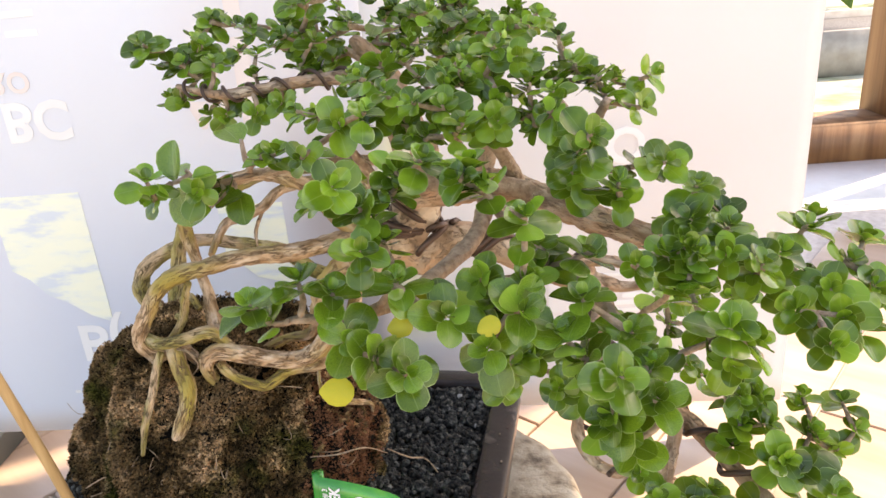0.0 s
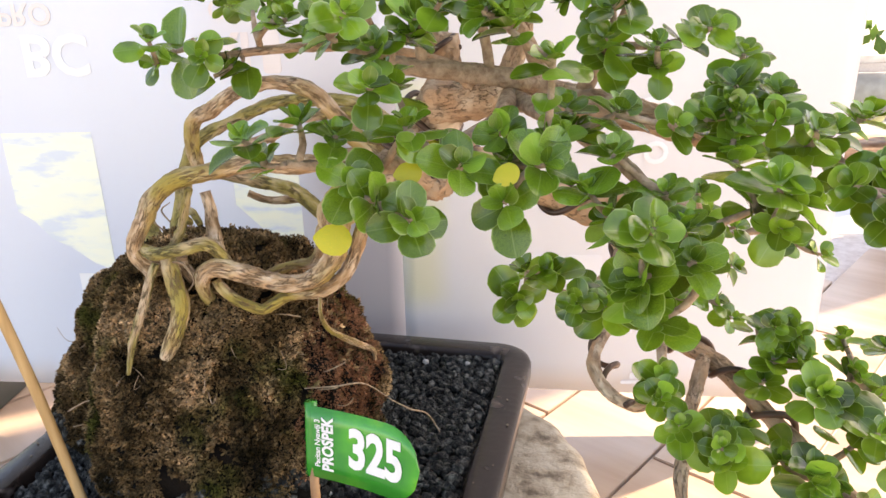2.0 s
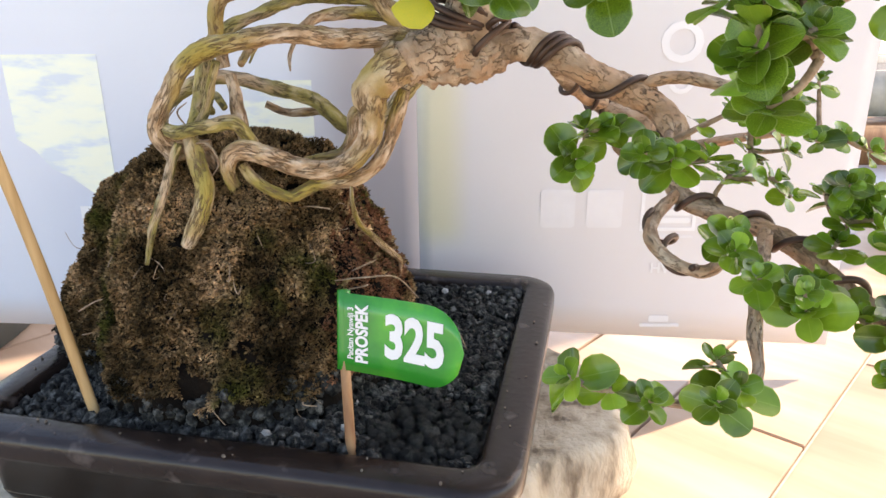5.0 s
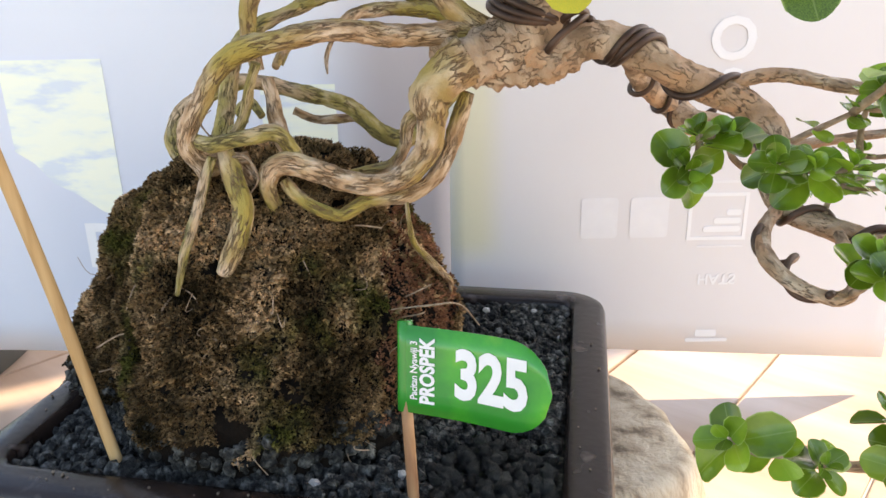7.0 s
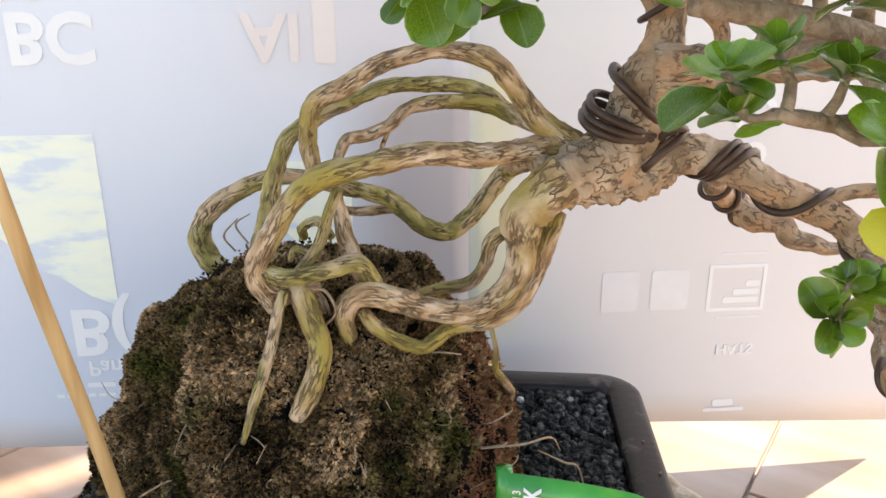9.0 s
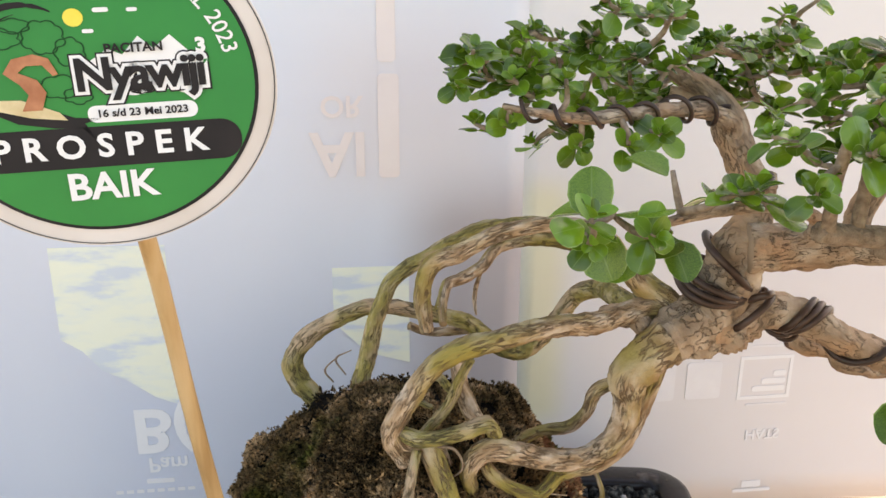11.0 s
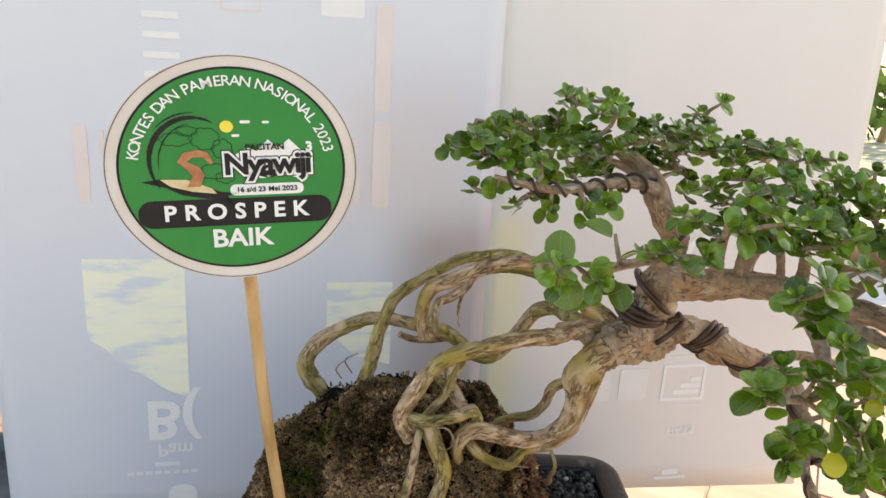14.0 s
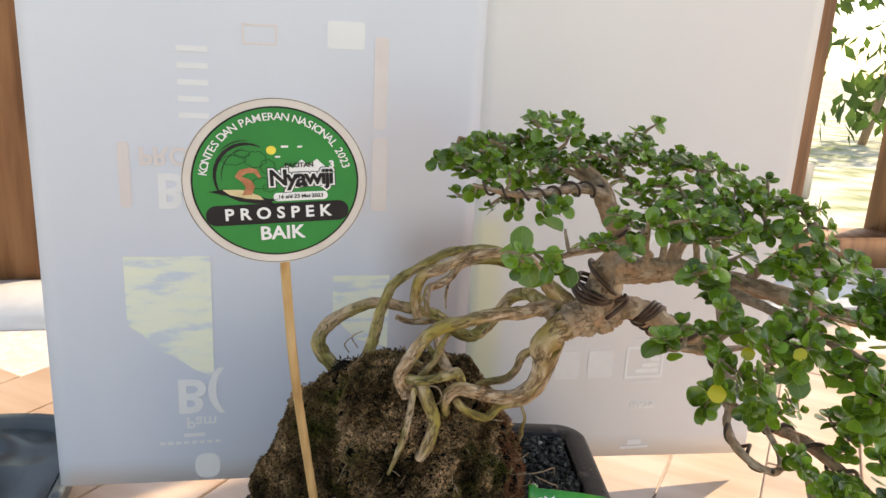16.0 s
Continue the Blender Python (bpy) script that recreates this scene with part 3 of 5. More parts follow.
spots = []
turn = Matrix.Rotation(radians(POT_TURN), 4, "Z")
while len(spots) < 3000:
    u, v = rng.uniform(-HW + 0.0265, HW - 0.0265), rng.uniform(-HD + 0.0265, HD - 0.0265)
    w = turn @ Vector((u, v, 0)) + Vector((-0.1365, 0.4345, 0))
    if mound_radius(w.x, w.y) > 0.88:
        spots.append((u, v, w))
near = sorted(range(len(spots)), key=lambda i: (spots[i][2] - Vector((-0.05, 0.33, 0))).length)
verts, faces = [], []
for rank, i in enumerate(near):
    u, v, w = spots[i]
    s = rng.uniform(0.0020, 0.0044) * (1.3 if rng.random() < 0.12 else 1)
    q = Euler((rng.uniform(0, 6), rng.uniform(0, 6), rng.uniform(0, 6)))
    z = rng.uniform(0.0, 0.0035) + 0.2 * s
    if rank < 260:
        ob = new("pebble", pebbles[i % 6])
        ob.parent, ob.location, ob.rotation_euler, ob.scale = soil, (u, v, z), q, (s, s, s)
    else:
        mm, k = Matrix.LocRotScale((u, v, z), q, (s, s, s)), len(verts)
        src = pebbles[i % 6]
        verts += [tuple(mm @ a.co) for a in src.vertices]
        faces += [tuple(k + j for j in f.vertices) for f in src.polygons]
me = bpy.data.meshes.new("grit")
me.from_pydata(verts, [], faces)
me.materials.append(GRIT)
ob = tagged(new("grit", me), kind="stuff")
ob.parent = soil

# ---- mossy root mound ----
def mound_shape(a):
    """Half-width of the mound and steepness of its side in the direction a."""
    g = math.degrees(a) % 360
    cut = 1 - 0.20 * math.exp(-((g - 219) / 27) ** 2) - 0.13 * max(0.0, math.cos(radians(g))) ** 2
    steep = 1.8 + 4.0 * max(0.0, math.cos(radians(g - 270))) ** 3 + 0.5 * max(0.0, math.cos(radians(g - 150))) ** 2 + 1.3 * max(0.0, math.cos(radians(g))) ** 2
    return cut, steep


def mound_point(rn, a):
    c, d = math.cos(a), math.sin(a)
    cut, steep = mound_shape(a)
    z = SOIL - 0.004 + 0.150 * max(0.0, 1 - rn ** steep) ** 0.75
    x, y = M0.x + 0.128 * cut * rn * c, M0.y + (0.102 if d < 0 else 0.10) * cut * rn * d
    p = Vector((x, y, z))
    lump = 0.008 * noise.noise(p * 26) + 0.0070 * noise.noise(p * 75) + 0.0036 * noise.noise(p * 190) - 0.003
    out = Vector((c, d, 0.6)).normalized()
    return p + out * lump


mound = thing("moss_mound", "steep mound of dark soil grown over with dry brown-green moss", "moss mound", (M0.x, M0.y, SOIL))
bm = bmesh.new()
n, m = 200, 80
rings = [[bm.verts.new(mound_point(1.02 * (j + 1) / m, 2 * math.pi * i / n) - mound.location) for i in range(n)] for j in range(m)]
for r0, r1 in zip(rings, rings[1:]):
    for i in range(n):
        bm.faces.new((r0[i], r1[i], r1[(i + 1) % n], r0[(i + 1) % n]))
bm.faces.new(rings[0])
part("core", bm, PEAT, mound)


def tufts(count, seed, size, material, name, keep):
    r = random.Random(seed)
    vs, fs = [], []
    while count > 0:
        a = radians(r.uniform(165, 375)) if r.random() < 0.9 else r.uniform(0, 2 * math.pi)
        rn = math.sqrt(r.uniform(0.0, 1.0)) if r.random() < 0.3 else (1 - r.uniform(0.0, 1.0) ** 1.333) ** (1 / mound_shape(a)[1])
        p = mound_point(rn, a)
        if not keep(p):
            continue
        count -= 1
        e = 0.01
        nrm = (mound_point(rn, a + e * 4) - p).cross(mound_point(min(rn + e * 2, 1.02), a) - p)
        nrm = -nrm.normalized() if nrm.length else Vector((0, 0, 1))
        if nrm.dot(p - Vector((M0.x, M0.y, 0.12))) < 0:
            nrm = -nrm
        lean = r.uniform(0.0, 1.0) ** 1.5 * 0.0036
        k = len(vs)
        base = p + nrm * (lean - 0.0004)
        vs.append(tuple(base))
        for i in range(5):
            d = (nrm * 1.5 + Vector((r.uniform(-1, 1), r.uniform(-1, 1), r.uniform(-0.8, 1)))).normalized()
            side = d.cross(Vector((r.uniform(-1, 1), r.uniform(-1, 1), r.uniform(-1, 1)))).normalized()
            ln, wd = size * r.uniform(0.6, 1.3), size * 0.20
            q = base + d * ln * 0.6
            vs += [tuple(q - side * wd), tuple(base + d * ln), tuple(q + side * wd)]
            fs.append((k, k + 3 * i + 1, k + 3 * i + 2, k + 3 * i + 3))
    mesh = bpy.data.meshes.new(name)
    mesh.from_pydata([tuple(Vector(v) - mound.location) for v in vs], [], fs)
    mesh.materials.append(material)
    o = tagged(new(name, mesh), kind="stuff")
    o.parent = mound
    return o


def rust_patch(p):
    return p.y < 0.44 and -0.105 < p.x + 0.012 * noise.noise(p * 60) < -0.068 and p.z > 0.135


# grit caught on the foot of the mound
verts, faces = [], []
r9 = random.Random(77)
for _ in range(3600):
    a = r9.uniform(0, 2 * math.pi)
    p = mound_point((1 - r9.uniform(0.0, 0.36) ** 1.333) ** (1 / mound_shape(a)[1]) * r9.uniform(1.0, 1.03), a) - mound.location
    s = r9.uniform(0.0014, 0.0042)
    if p.z > 0.024 + 0.018 * noise.noise(p * 40):
        continue
    mm, k = Matrix.LocRotScale(p, Euler((r9.uniform(0, 6), r9.uniform(0, 6), r9.uniform(0, 6))), (s, s, s)), len(verts)
    src = pebbles[r9.randrange(6)]
    verts += [tuple(mm @ a.co) for a in src.vertices]
    faces += [tuple(k + j for j in f.vertices) for f in src.polygons]
me = bpy.data.meshes.new("grit")
me.from_pydata(verts, [], faces)
me.materials.append(GRIT)
ob = tagged(new("grit", me), kind="stuff")
ob.parent = mound
tufts(104000, 3, 0.0019, MOSS, "moss", lambda p: p.z > 0.134 + 0.014 * noise.noise(p * 45) and not rust_patch(p) and noise.noise(p * 34) + 0.6 * noise.noise(p * 110) > -0.46)
tufts(3000, 6, 0.0034, MOSS, "long_moss", lambda p: p.z > 0.14 and noise.noise(p * 40) > 0.02)
tufts(8000, 4, 0.0016, MOSS_RED, "rusty_moss", rust_patch)

# hair roots combed over the moss
verts, faces = [], []
r7 = random.Random(8)
for _ in range(55):
    a, rn = radians(r7.uniform(185, 345)), r7.uniform(0.72, 1.0)
    p = mound_point(rn, a) + Vector((0, -0.001, 0.001))
    side = Vector((r7.uniform(-1, 1), r7.uniform(-0.5, 0.2), r7.uniform(-1, 0.6))).normalized()
    bend = Vector((r7.uniform(-1, 1), r7.uniform(-1, 0), r7.uniform(-1, 1))) * 0.006
    n, ln, w = 6, r7.uniform(0.006, 0.018), r7.uniform(0.00015, 0.0004)
    k = len(verts)
    for i in range(n + 1):
        t = i / n
        q = p + side * ln * t + bend * math.sin(math.pi * t) - mound.location
        for c in ((-w, 0, -w), (w, 0, -w), (0, 0, w)):
            verts.append(tuple(q + Vector(c)))
    for i in range(n):
        for j in range(3):
            faces.append((k + 3 * i + j, k + 3 * i + (j + 1) % 3, k + 3 * i + 3 + (j + 1) % 3, k + 3 * i + 3 + j))
me = bpy.data.meshes.new("hair_root")
me.from_pydata(verts, [], faces)
me.materials.append(TWIG)
ob = tagged(new("hair_root", me), kind="stuff")
ob.parent = mound
# pale bits among the grit and crumbs on the rim
PALE = mat("pale_pumice", [(0.35, 0.33, 0.30), (0.55, 0.53, 0.50)], 400, 0.9, 0.5, vary=0.3)
CRUMB = mat("dry_soil", [(0.10, 0.075, 0.055), (0.22, 0.18, 0.14)], 300, 0.9, 0.4)
r8 = random.Random(31)
for k in range(16):
    src = pebbles[k % 6].copy()
    src.materials.clear()
    src.materials.append(PALE)
    u, v = r8.uniform(0.01, HW - 0.03), r8.uniform(-HD + 0.03, HD - 0.03)
    if k % 3 == 0:
        u, v = r8.uniform(-HW + 0.03, HW - 0.03), r8.uniform(-HD + 0.028, -HD + 0.05)
    s = r8.uniform(0.0016, 0.0034)
    o = new("pumice_bit", src)
    o.parent, o.location, o.scale, o.rotation_euler = soil, (u, v, 0.0045), (s, s, s), (k, k * 2, k * 3)
crumbs = thing("soil_crumbs", "specks of soil scattered on the pot rim", "crumbs", (-0.1365, 0.4345, 0.1222), kind="stuff")
crumbs.rotation_euler = (0, 0, radians(POT_TURN))
verts, faces = [], []
for k in range(45):
    along = r8.uniform(-1, 1)
    edge_side = r8.choice(("front", "right", "left", "front"))
    off = r8.uniform(0.005, 0.018)
    u, v = {"front": (along * (HW - 0.02), -HD + off), "right": (HW - off, along * (HD - 0.02)), "left": (-HW + off, along * (HD - 0.02))}[edge_side]
    s = r8.uniform(0.0003, 0.0010) * (1.6 if k % 20 == 0 else 1)
    mm, n0 = Matrix.LocRotScale((u, v, s * 0.6), Euler((k, k, k)), (s, s, s)), len(verts)
    src = pebbles[k % 6]
    verts += [tuple(mm @ a.co) for a in src.vertices]
    faces += [tuple(n0 + j for j in f.vertices) for f in src.polygons]
me = bpy.data.meshes.new("crumb")
me.from_pydata(verts, [], faces)
me.materials.append(CRUMB)
ob = tagged(new("crumb", me), kind="stuff")
ob.parent = crumbs

# ---- the bonsai ----
tree = thing("bonsai_tree", "small-leaved bonsai with exposed clasping roots and wired cascading branches", "bonsai tree", (-0.15, 0.40, 0.24))
T0 = Vector((-0.15, 0.40, 0.24))


def limb(name, pts, radius, material, label="", sides=20, rough=0.16, grain=75.0, step=0.0016):
    b = bmesh.new()
    got = tube(b, [(p[0] - T0.x, p[1] - T0.y, p[2] - T0.z, *p[3:]) for p in pts], radius, sides, step, rough, grain, seed=len(pts) * 3.7, furrow=0.13 if rough else 0.0)
    part(name, b, material, tree, label)
    return [q + T0 for q, w in got]


limb("trunk", [(-0.0630, 0.3720, 0.3014, 2.45), (-0.0538, 0.3760, 0.3056, 2.71), (-0.0433, 0.3800, 0.3100, 2.85), (-0.0316, 0.3840, 0.3174, 2.98), (-0.0255, 0.3850, 0.3290, 3.01), (-0.0222, 0.3850, 0.3418, 2.92), (-0.0188, 0.3840, 0.3542, 2.16), (-0.0169, 0.3830, 0.3664, 1.62), (-0.0170, 0.3820, 0.3781, 1.35)], 0.0042, BARK, "gnarled grey-brown trunk", 36, 0.22)
limb("burr", [(-0.0578, 0.3780, 0.2987, 1.32), (-0.0449, 0.3810, 0.2994, 1.76), (-0.0319, 0.3830, 0.3001, 1.94), (-0.0205, 0.3840, 0.3021, 1.89), (-0.0107, 0.3850, 0.3083, 1.51)], 0.0045, BARK, "lumpy callused burr", 44, 0.42, 150.0, 0.0010)
limb("root", [(-0.0535, 0.3881, 0.3143, 1.34), (-0.0666, 0.3844, 0.3152, 1.27), (-0.0811, 0.3774, 0.3149, 1.18), (-0.0950, 0.3695, 0.3153, 1.15), (-0.1069, 0.3637, 0.3175, 1.10), (-0.1181, 0.3604, 0.3183, 1.08), (-0.1311, 0.3585, 0.3166, 1.05), (-0.1418, 0.3574, 0.3145, 1.09), (-0.1525, 0.3569, 0.3122, 1.23), (-0.1623, 0.3576, 0.3078, 1.14), (-0.1705, 0.3590, 0.2995, 1.11), (-0.1754, 0.3597, 0.2916, 1.07), (-0.1802, 0.3595, 0.2850, 1.07), (-0.1841, 0.3595, 0.2770, 1.08), (-0.1855, 0.3606, 0.2708, 1.04), (-0.1824, 0.3627, 0.2631, 0.96), (-0.1792, 0.3644, 0.2557, 0.87)], 0.0042, ROOT)
limb("root", [(-0.0601, 0.3700, 0.3042, 2.43), (-0.0695, 0.3688, 0.2988, 2.30), (-0.0775, 0.3681, 0.2897, 2.05), (-0.0773, 0.3679, 0.2789, 1.56), (-0.0789, 0.3667, 0.2670, 1.46), (-0.0856, 0.3655, 0.2576, 1.21), (-0.0950, 0.3658, 0.2516, 1.16), (-0.1069, 0.3662, 0.2501, 1.21), (-0.1188, 0.3653, 0.2528, 1.20), (-0.1304, 0.3627, 0.2580, 1.18), (-0.1418, 0.3599, 0.2621, 1.26), (-0.1486, 0.3588, 0.2592, 1.11), (-0.1514, 0.3604, 0.2500, 0.92), (-0.1487, 0.3651, 0.2375, 0.89), (-0.1458, 0.3707, 0.2241, 0.81), (-0.1448, 0.3742, 0.2140, 0.50)], 0.0042, ROOT, sides=28)
limb("root", [(-0.0608, 0.3740, 0.2900, 0.79), (-0.0656, 0.3740, 0.2766, 0.96), (-0.0696, 0.3740, 0.2641, 0.97), (-0.0770, 0.3720, 0.2509, 0.92), (-0.0895, 0.3700, 0.2441, 0.86), (-0.1067, 0.3680, 0.2421, 0.80), (-0.1145, 0.3620, 0.2394, 0.79), (-0.1205, 0.3600, 0.2373, 0.78), (-0.1310, 0.3600, 0.2416, 0.73), (-0.1400, 0.3610, 0.2479, 0.72), (-0.1444, 0.3620, 0.2540, 0.62)], 0.0042, ROOT)
limb("root", [(-0.0783, 0.3760, 0.2839, 0.79), (-0.0879, 0.3800, 0.2768, 0.75), (-0.0906, 0.3840, 0.2640, 0.72), (-0.0971, 0.3880, 0.2543, 0.67), (-0.1095, 0.3920, 0.2506, 0.68), (-0.1212, 0.3900, 0.2469, 0.74), (-0.1329, 0.3840, 0.2403, 0.95), (-0.1455, 0.3800, 0.2358, 0.72)], 0.0042, ROOT)
limb("root", [(-0.0500, 0.3860, 0.3150, 1.30), (-0.0677, 0.3868, 0.3261, 1.16), (-0.0766, 0.3858, 0.3379, 1.03), (-0.0852, 0.3847, 0.3487, 1.02), (-0.0921, 0.3847, 0.3528, 1.06), (-0.0999, 0.3864, 0.3546, 0.91), (-0.1111, 0.3898, 0.3554, 0.87), (-0.1225, 0.3939, 0.3532, 0.88), (-0.1342, 0.3976, 0.3492, 0.94), (-0.1439, 0.4007, 0.3434, 0.95), (-0.1513, 0.4034, 0.3386, 1.02), (-0.1601, 0.4061, 0.3349, 1.08), (-0.1649, 0.4088, 0.3274, 0.99), (-0.1665, 0.4108, 0.3160, 0.95), (-0.1655, 0.4115, 0.3056, 0.90), (-0.1639, 0.4115, 0.2978, 0.85)], 0.0042, ROOT)
limb("root", [(-0.0480, 0.3950, 0.3160, 1.00), (-0.0535, 0.4400, 0.3175, 1.04), (-0.0633, 0.4868, 0.3187, 1.04), (-0.0765, 0.4832, 0.3285, 1.02), (-0.0956, 0.4776, 0.3338, 1.00), (-0.1139, 0.4715, 0.3346, 0.98), (-0.1287, 0.4659, 0.3347, 0.97), (-0.1432, 0.4608, 0.3303, 0.95), (-0.1574, 0.4558, 0.3241, 0.88), (-0.1685, 0.4507, 0.3194, 0.93), (-0.1796, 0.4466, 0.3118, 0.99), (-0.1842, 0.4451, 0.3024, 0.99), (-0.1889, 0.4451, 0.2883, 1.13), (-0.1913, 0.4446, 0.2769, 1.13), (-0.1935, 0.4431, 0.2686, 1.14), (-0.1960, 0.4415, 0.2600, 1.08), (-0.1970, 0.4400, 0.2380, 1.00)], 0.0042, ROOT_GREEN)
limb("root", [(-0.0490, 0.3950, 0.3140, 0.90), (-0.0550, 0.4350, 0.3155, 0.88), (-0.0647, 0.4700, 0.3178, 0.87), (-0.0778, 0.4740, 0.3232, 1.00), (-0.0960, 0.4740, 0.3253, 1.00), (-0.1127, 0.4700, 0.3245, 0.92), (-0.1219, 0.4620, 0.3224, 0.84), (-0.1295, 0.4550, 0.3160, 0.76), (-0.1409, 0.4480, 0.3122, 0.81), (-0.1504, 0.4400, 0.3117, 0.79), (-0.1542, 0.4300, 0.3067, 0.60), (-0.1559, 0.4150, 0.2995, 0.46)], 0.0042, ROOT)
limb("root", [(-0.0620, 0.3860, 0.3050, 1.40), (-0.0570, 0.4300, 0.3010, 1.40), (-0.0530, 0.4750, 0.2930, 1.35), (-0.0614, 0.4936, 0.2840, 1.30), (-0.0711, 0.4936, 0.2726, 1.31), (-0.0843, 0.4931, 0.2561, 1.32), (-0.0978, 0.4920, 0.2475, 1.25), (-0.1110, 0.4915, 0.2522, 1.32), (-0.1207, 0.4915, 0.2610, 1.23), (-0.1302, 0.4915, 0.2690, 1.15), (-0.1429, 0.4910, 0.2735, 1.14), (-0.1586, 0.4890, 0.2776, 1.13), (-0.1737, 0.4854, 0.2827, 1.04), (-0.1885, 0.4814, 0.2858, 1.03), (-0.2034, 0.4783, 0.2828, 1.16), (-0.2190, 0.4778, 0.2755, 1.29), (-0.2309, 0.4788, 0.2645, 1.37), (-0.2358, 0.4793, 0.2532, 1.46), (-0.2323, 0.4793, 0.2420, 1.5), (-0.2250, 0.4770, 0.2330, 1.45), (-0.2200, 0.4740, 0.2180, 1.30)], 0.0042, ROOT_GREEN)
limb("root", [(-0.1270, 0.5000, 0.2607, 0.59), (-0.1403, 0.5020, 0.2599, 0.74), (-0.1535, 0.5020, 0.2596, 0.66), (-0.1661, 0.4980, 0.2658, 0.58)], 0.0042, ROOT)
limb("root", [(-0.1816, 0.3620, 0.2725, 0.65), (-0.1743, 0.3560, 0.2715, 0.83), (-0.1652, 0.3530, 0.2734, 0.82), (-0.1543, 0.3540, 0.2752, 0.88), (-0.1456, 0.3570, 0.2762, 0.89), (-0.1410, 0.3610, 0.2708, 0.80), (-0.1377, 0.3660, 0.2616, 0.72)], 0.0042, ROOT_GREEN)
limb("root", [(-0.1513, 0.3600, 0.3054, 0.53), (-0.1554, 0.3620, 0.2960, 0.54), (-0.1593, 0.3640, 0.2840, 0.60), (-0.1651, 0.3660, 0.2748, 0.66), (-0.1712, 0.3660, 0.2683, 0.51)], 0.0042, ROOT_GREEN)
limb("root", [(-0.1547, 0.3900, 0.2961, 0.64), (-0.1522, 0.3880, 0.2866, 0.75), (-0.1506, 0.3840, 0.2777, 0.96), (-0.1469, 0.3760, 0.2700, 1.00), (-0.1429, 0.3700, 0.2657, 0.78)], 0.0042, ROOT)
limb("root", [(-0.1745, 0.3580, 0.2653, 0.50), (-0.1770, 0.3530, 0.2567, 0.59), (-0.1794, 0.3490, 0.2465, 0.59), (-0.1827, 0.3450, 0.2365, 0.59), (-0.1870, 0.3430, 0.2250, 0.54), (-0.1934, 0.3450, 0.2056, 0.25)], 0.0042, ROOT_GREEN)
limb("root", [(-0.1713, 0.3660, 0.2671, 0.92), (-0.1677, 0.3600, 0.2607, 1.21), (-0.1640, 0.3550, 0.2528, 1.15), (-0.1611, 0.3510, 0.2447, 1.04), (-0.1623, 0.3480, 0.2352, 1.12), (-0.1663, 0.3460, 0.2252, 1.10), (-0.1717, 0.3470, 0.2152, 0.81)], 0.0042, ROOT)
limb("root", [(-0.1582, 0.3600, 0.2301, 0.57), (-0.1552, 0.3550, 0.2243, 0.62), (-0.1507, 0.3520, 0.2189, 0.46), (-0.1490, 0.3510, 0.2105, 0.21)], 0.0042, ROOT_GREEN)
limb("root", [(-0.1539, 0.3540, 0.2214, 0.36), (-0.1536, 0.3520, 0.2165, 0.31), (-0.1545, 0.3520, 0.2113, 0.18)], 0.0042, ROOT_GREEN)
limb("root", [(-0.1788, 0.3660, 0.2575, 0.77), (-0.1676, 0.3700, 0.2605, 0.83), (-0.1602, 0.3720, 0.2492, 0.69), (-0.1570, 0.3740, 0.2364, 0.54)], 0.0042, ROOT)
limb("root", [(-0.1850, 0.3600, 0.2745, 0.89), (-0.1799, 0.3620, 0.2657, 0.90), (-0.1704, 0.3660, 0.2629, 0.87), (-0.1616, 0.3700, 0.2627, 0.68)], 0.0042, ROOT)
limb("root", [(-0.1929, 0.4400, 0.2709, 0.44), (-0.1980, 0.4420, 0.2631, 0.51), (-0.2011, 0.4440, 0.2536, 0.51)], 0.0042, ROOT_GREEN)
limb("stub", [(-0.0750, 0.4100, 0.3038, 0.86), (-0.0728, 0.3950, 0.3079, 1.21), (-0.0702, 0.3840, 0.3111, 1.06), (-0.0666, 0.3780, 0.3074, 1.04)], 0.0045, BARK, "short grey cut stub")
limb("rootlet", [(-0.0901, 0.3720, 0.2426, 0.25), (-0.0886, 0.3620, 0.2340, 0.27), (-0.0869, 0.3720, 0.2194, 0.38), (-0.0800, 0.3900, 0.2040, 0.47), (-0.0742, 0.4100, 0.1892, 0.53), (-0.0700, 0.4200, 0.1806, 0.36), (-0.0709, 0.4250, 0.1687, 0.26)], 0.0042, ROOT, "pale aerial rootlet running down the moss", rough=0.1)
limb("rootlet", [(-0.1295, 0.4550, 0.3140, 0.8), (-0.1330, 0.4500, 0.3080), (-0.1350, 0.4450, 0.3010), (-0.1345, 0.4420, 0.2930, 0.4)], 0.0012, ROOT)
limb("rootlet", [(-0.1490, 0.4420, 0.3120, 0.8), (-0.1540, 0.4400, 0.3060), (-0.1575, 0.4380, 0.2980, 0.5)], 0.0011, ROOT_GREEN)
limb("rootlet", [(-0.1700, 0.3620, 0.2640, 0.8), (-0.1590, 0.3560, 0.2660), (-0.1545, 0.3570, 0.2560, 0.9), (-0.1600, 0.3600, 0.2480, 0.5)], 0.0007, TWIG, sides=6, rough=0)
limb("rootlet", [(-0.1700, 0.4000, 0.2750, 1.0), (-0.1690, 0.3900, 0.2820, 1.1), (-0.1620, 0.3850, 0.2860), (-0.1560, 0.3800, 0.2800, 0.8)], 0.0022, ROOT_GREEN)
limb("rootlet", [(-0.1760, 0.3950, 0.2660, 0.8), (-0.1720, 0.3850, 0.2740, 1.0), (-0.1650, 0.3800, 0.2730, 0.7)], 0.0016, ROOT_GREEN)
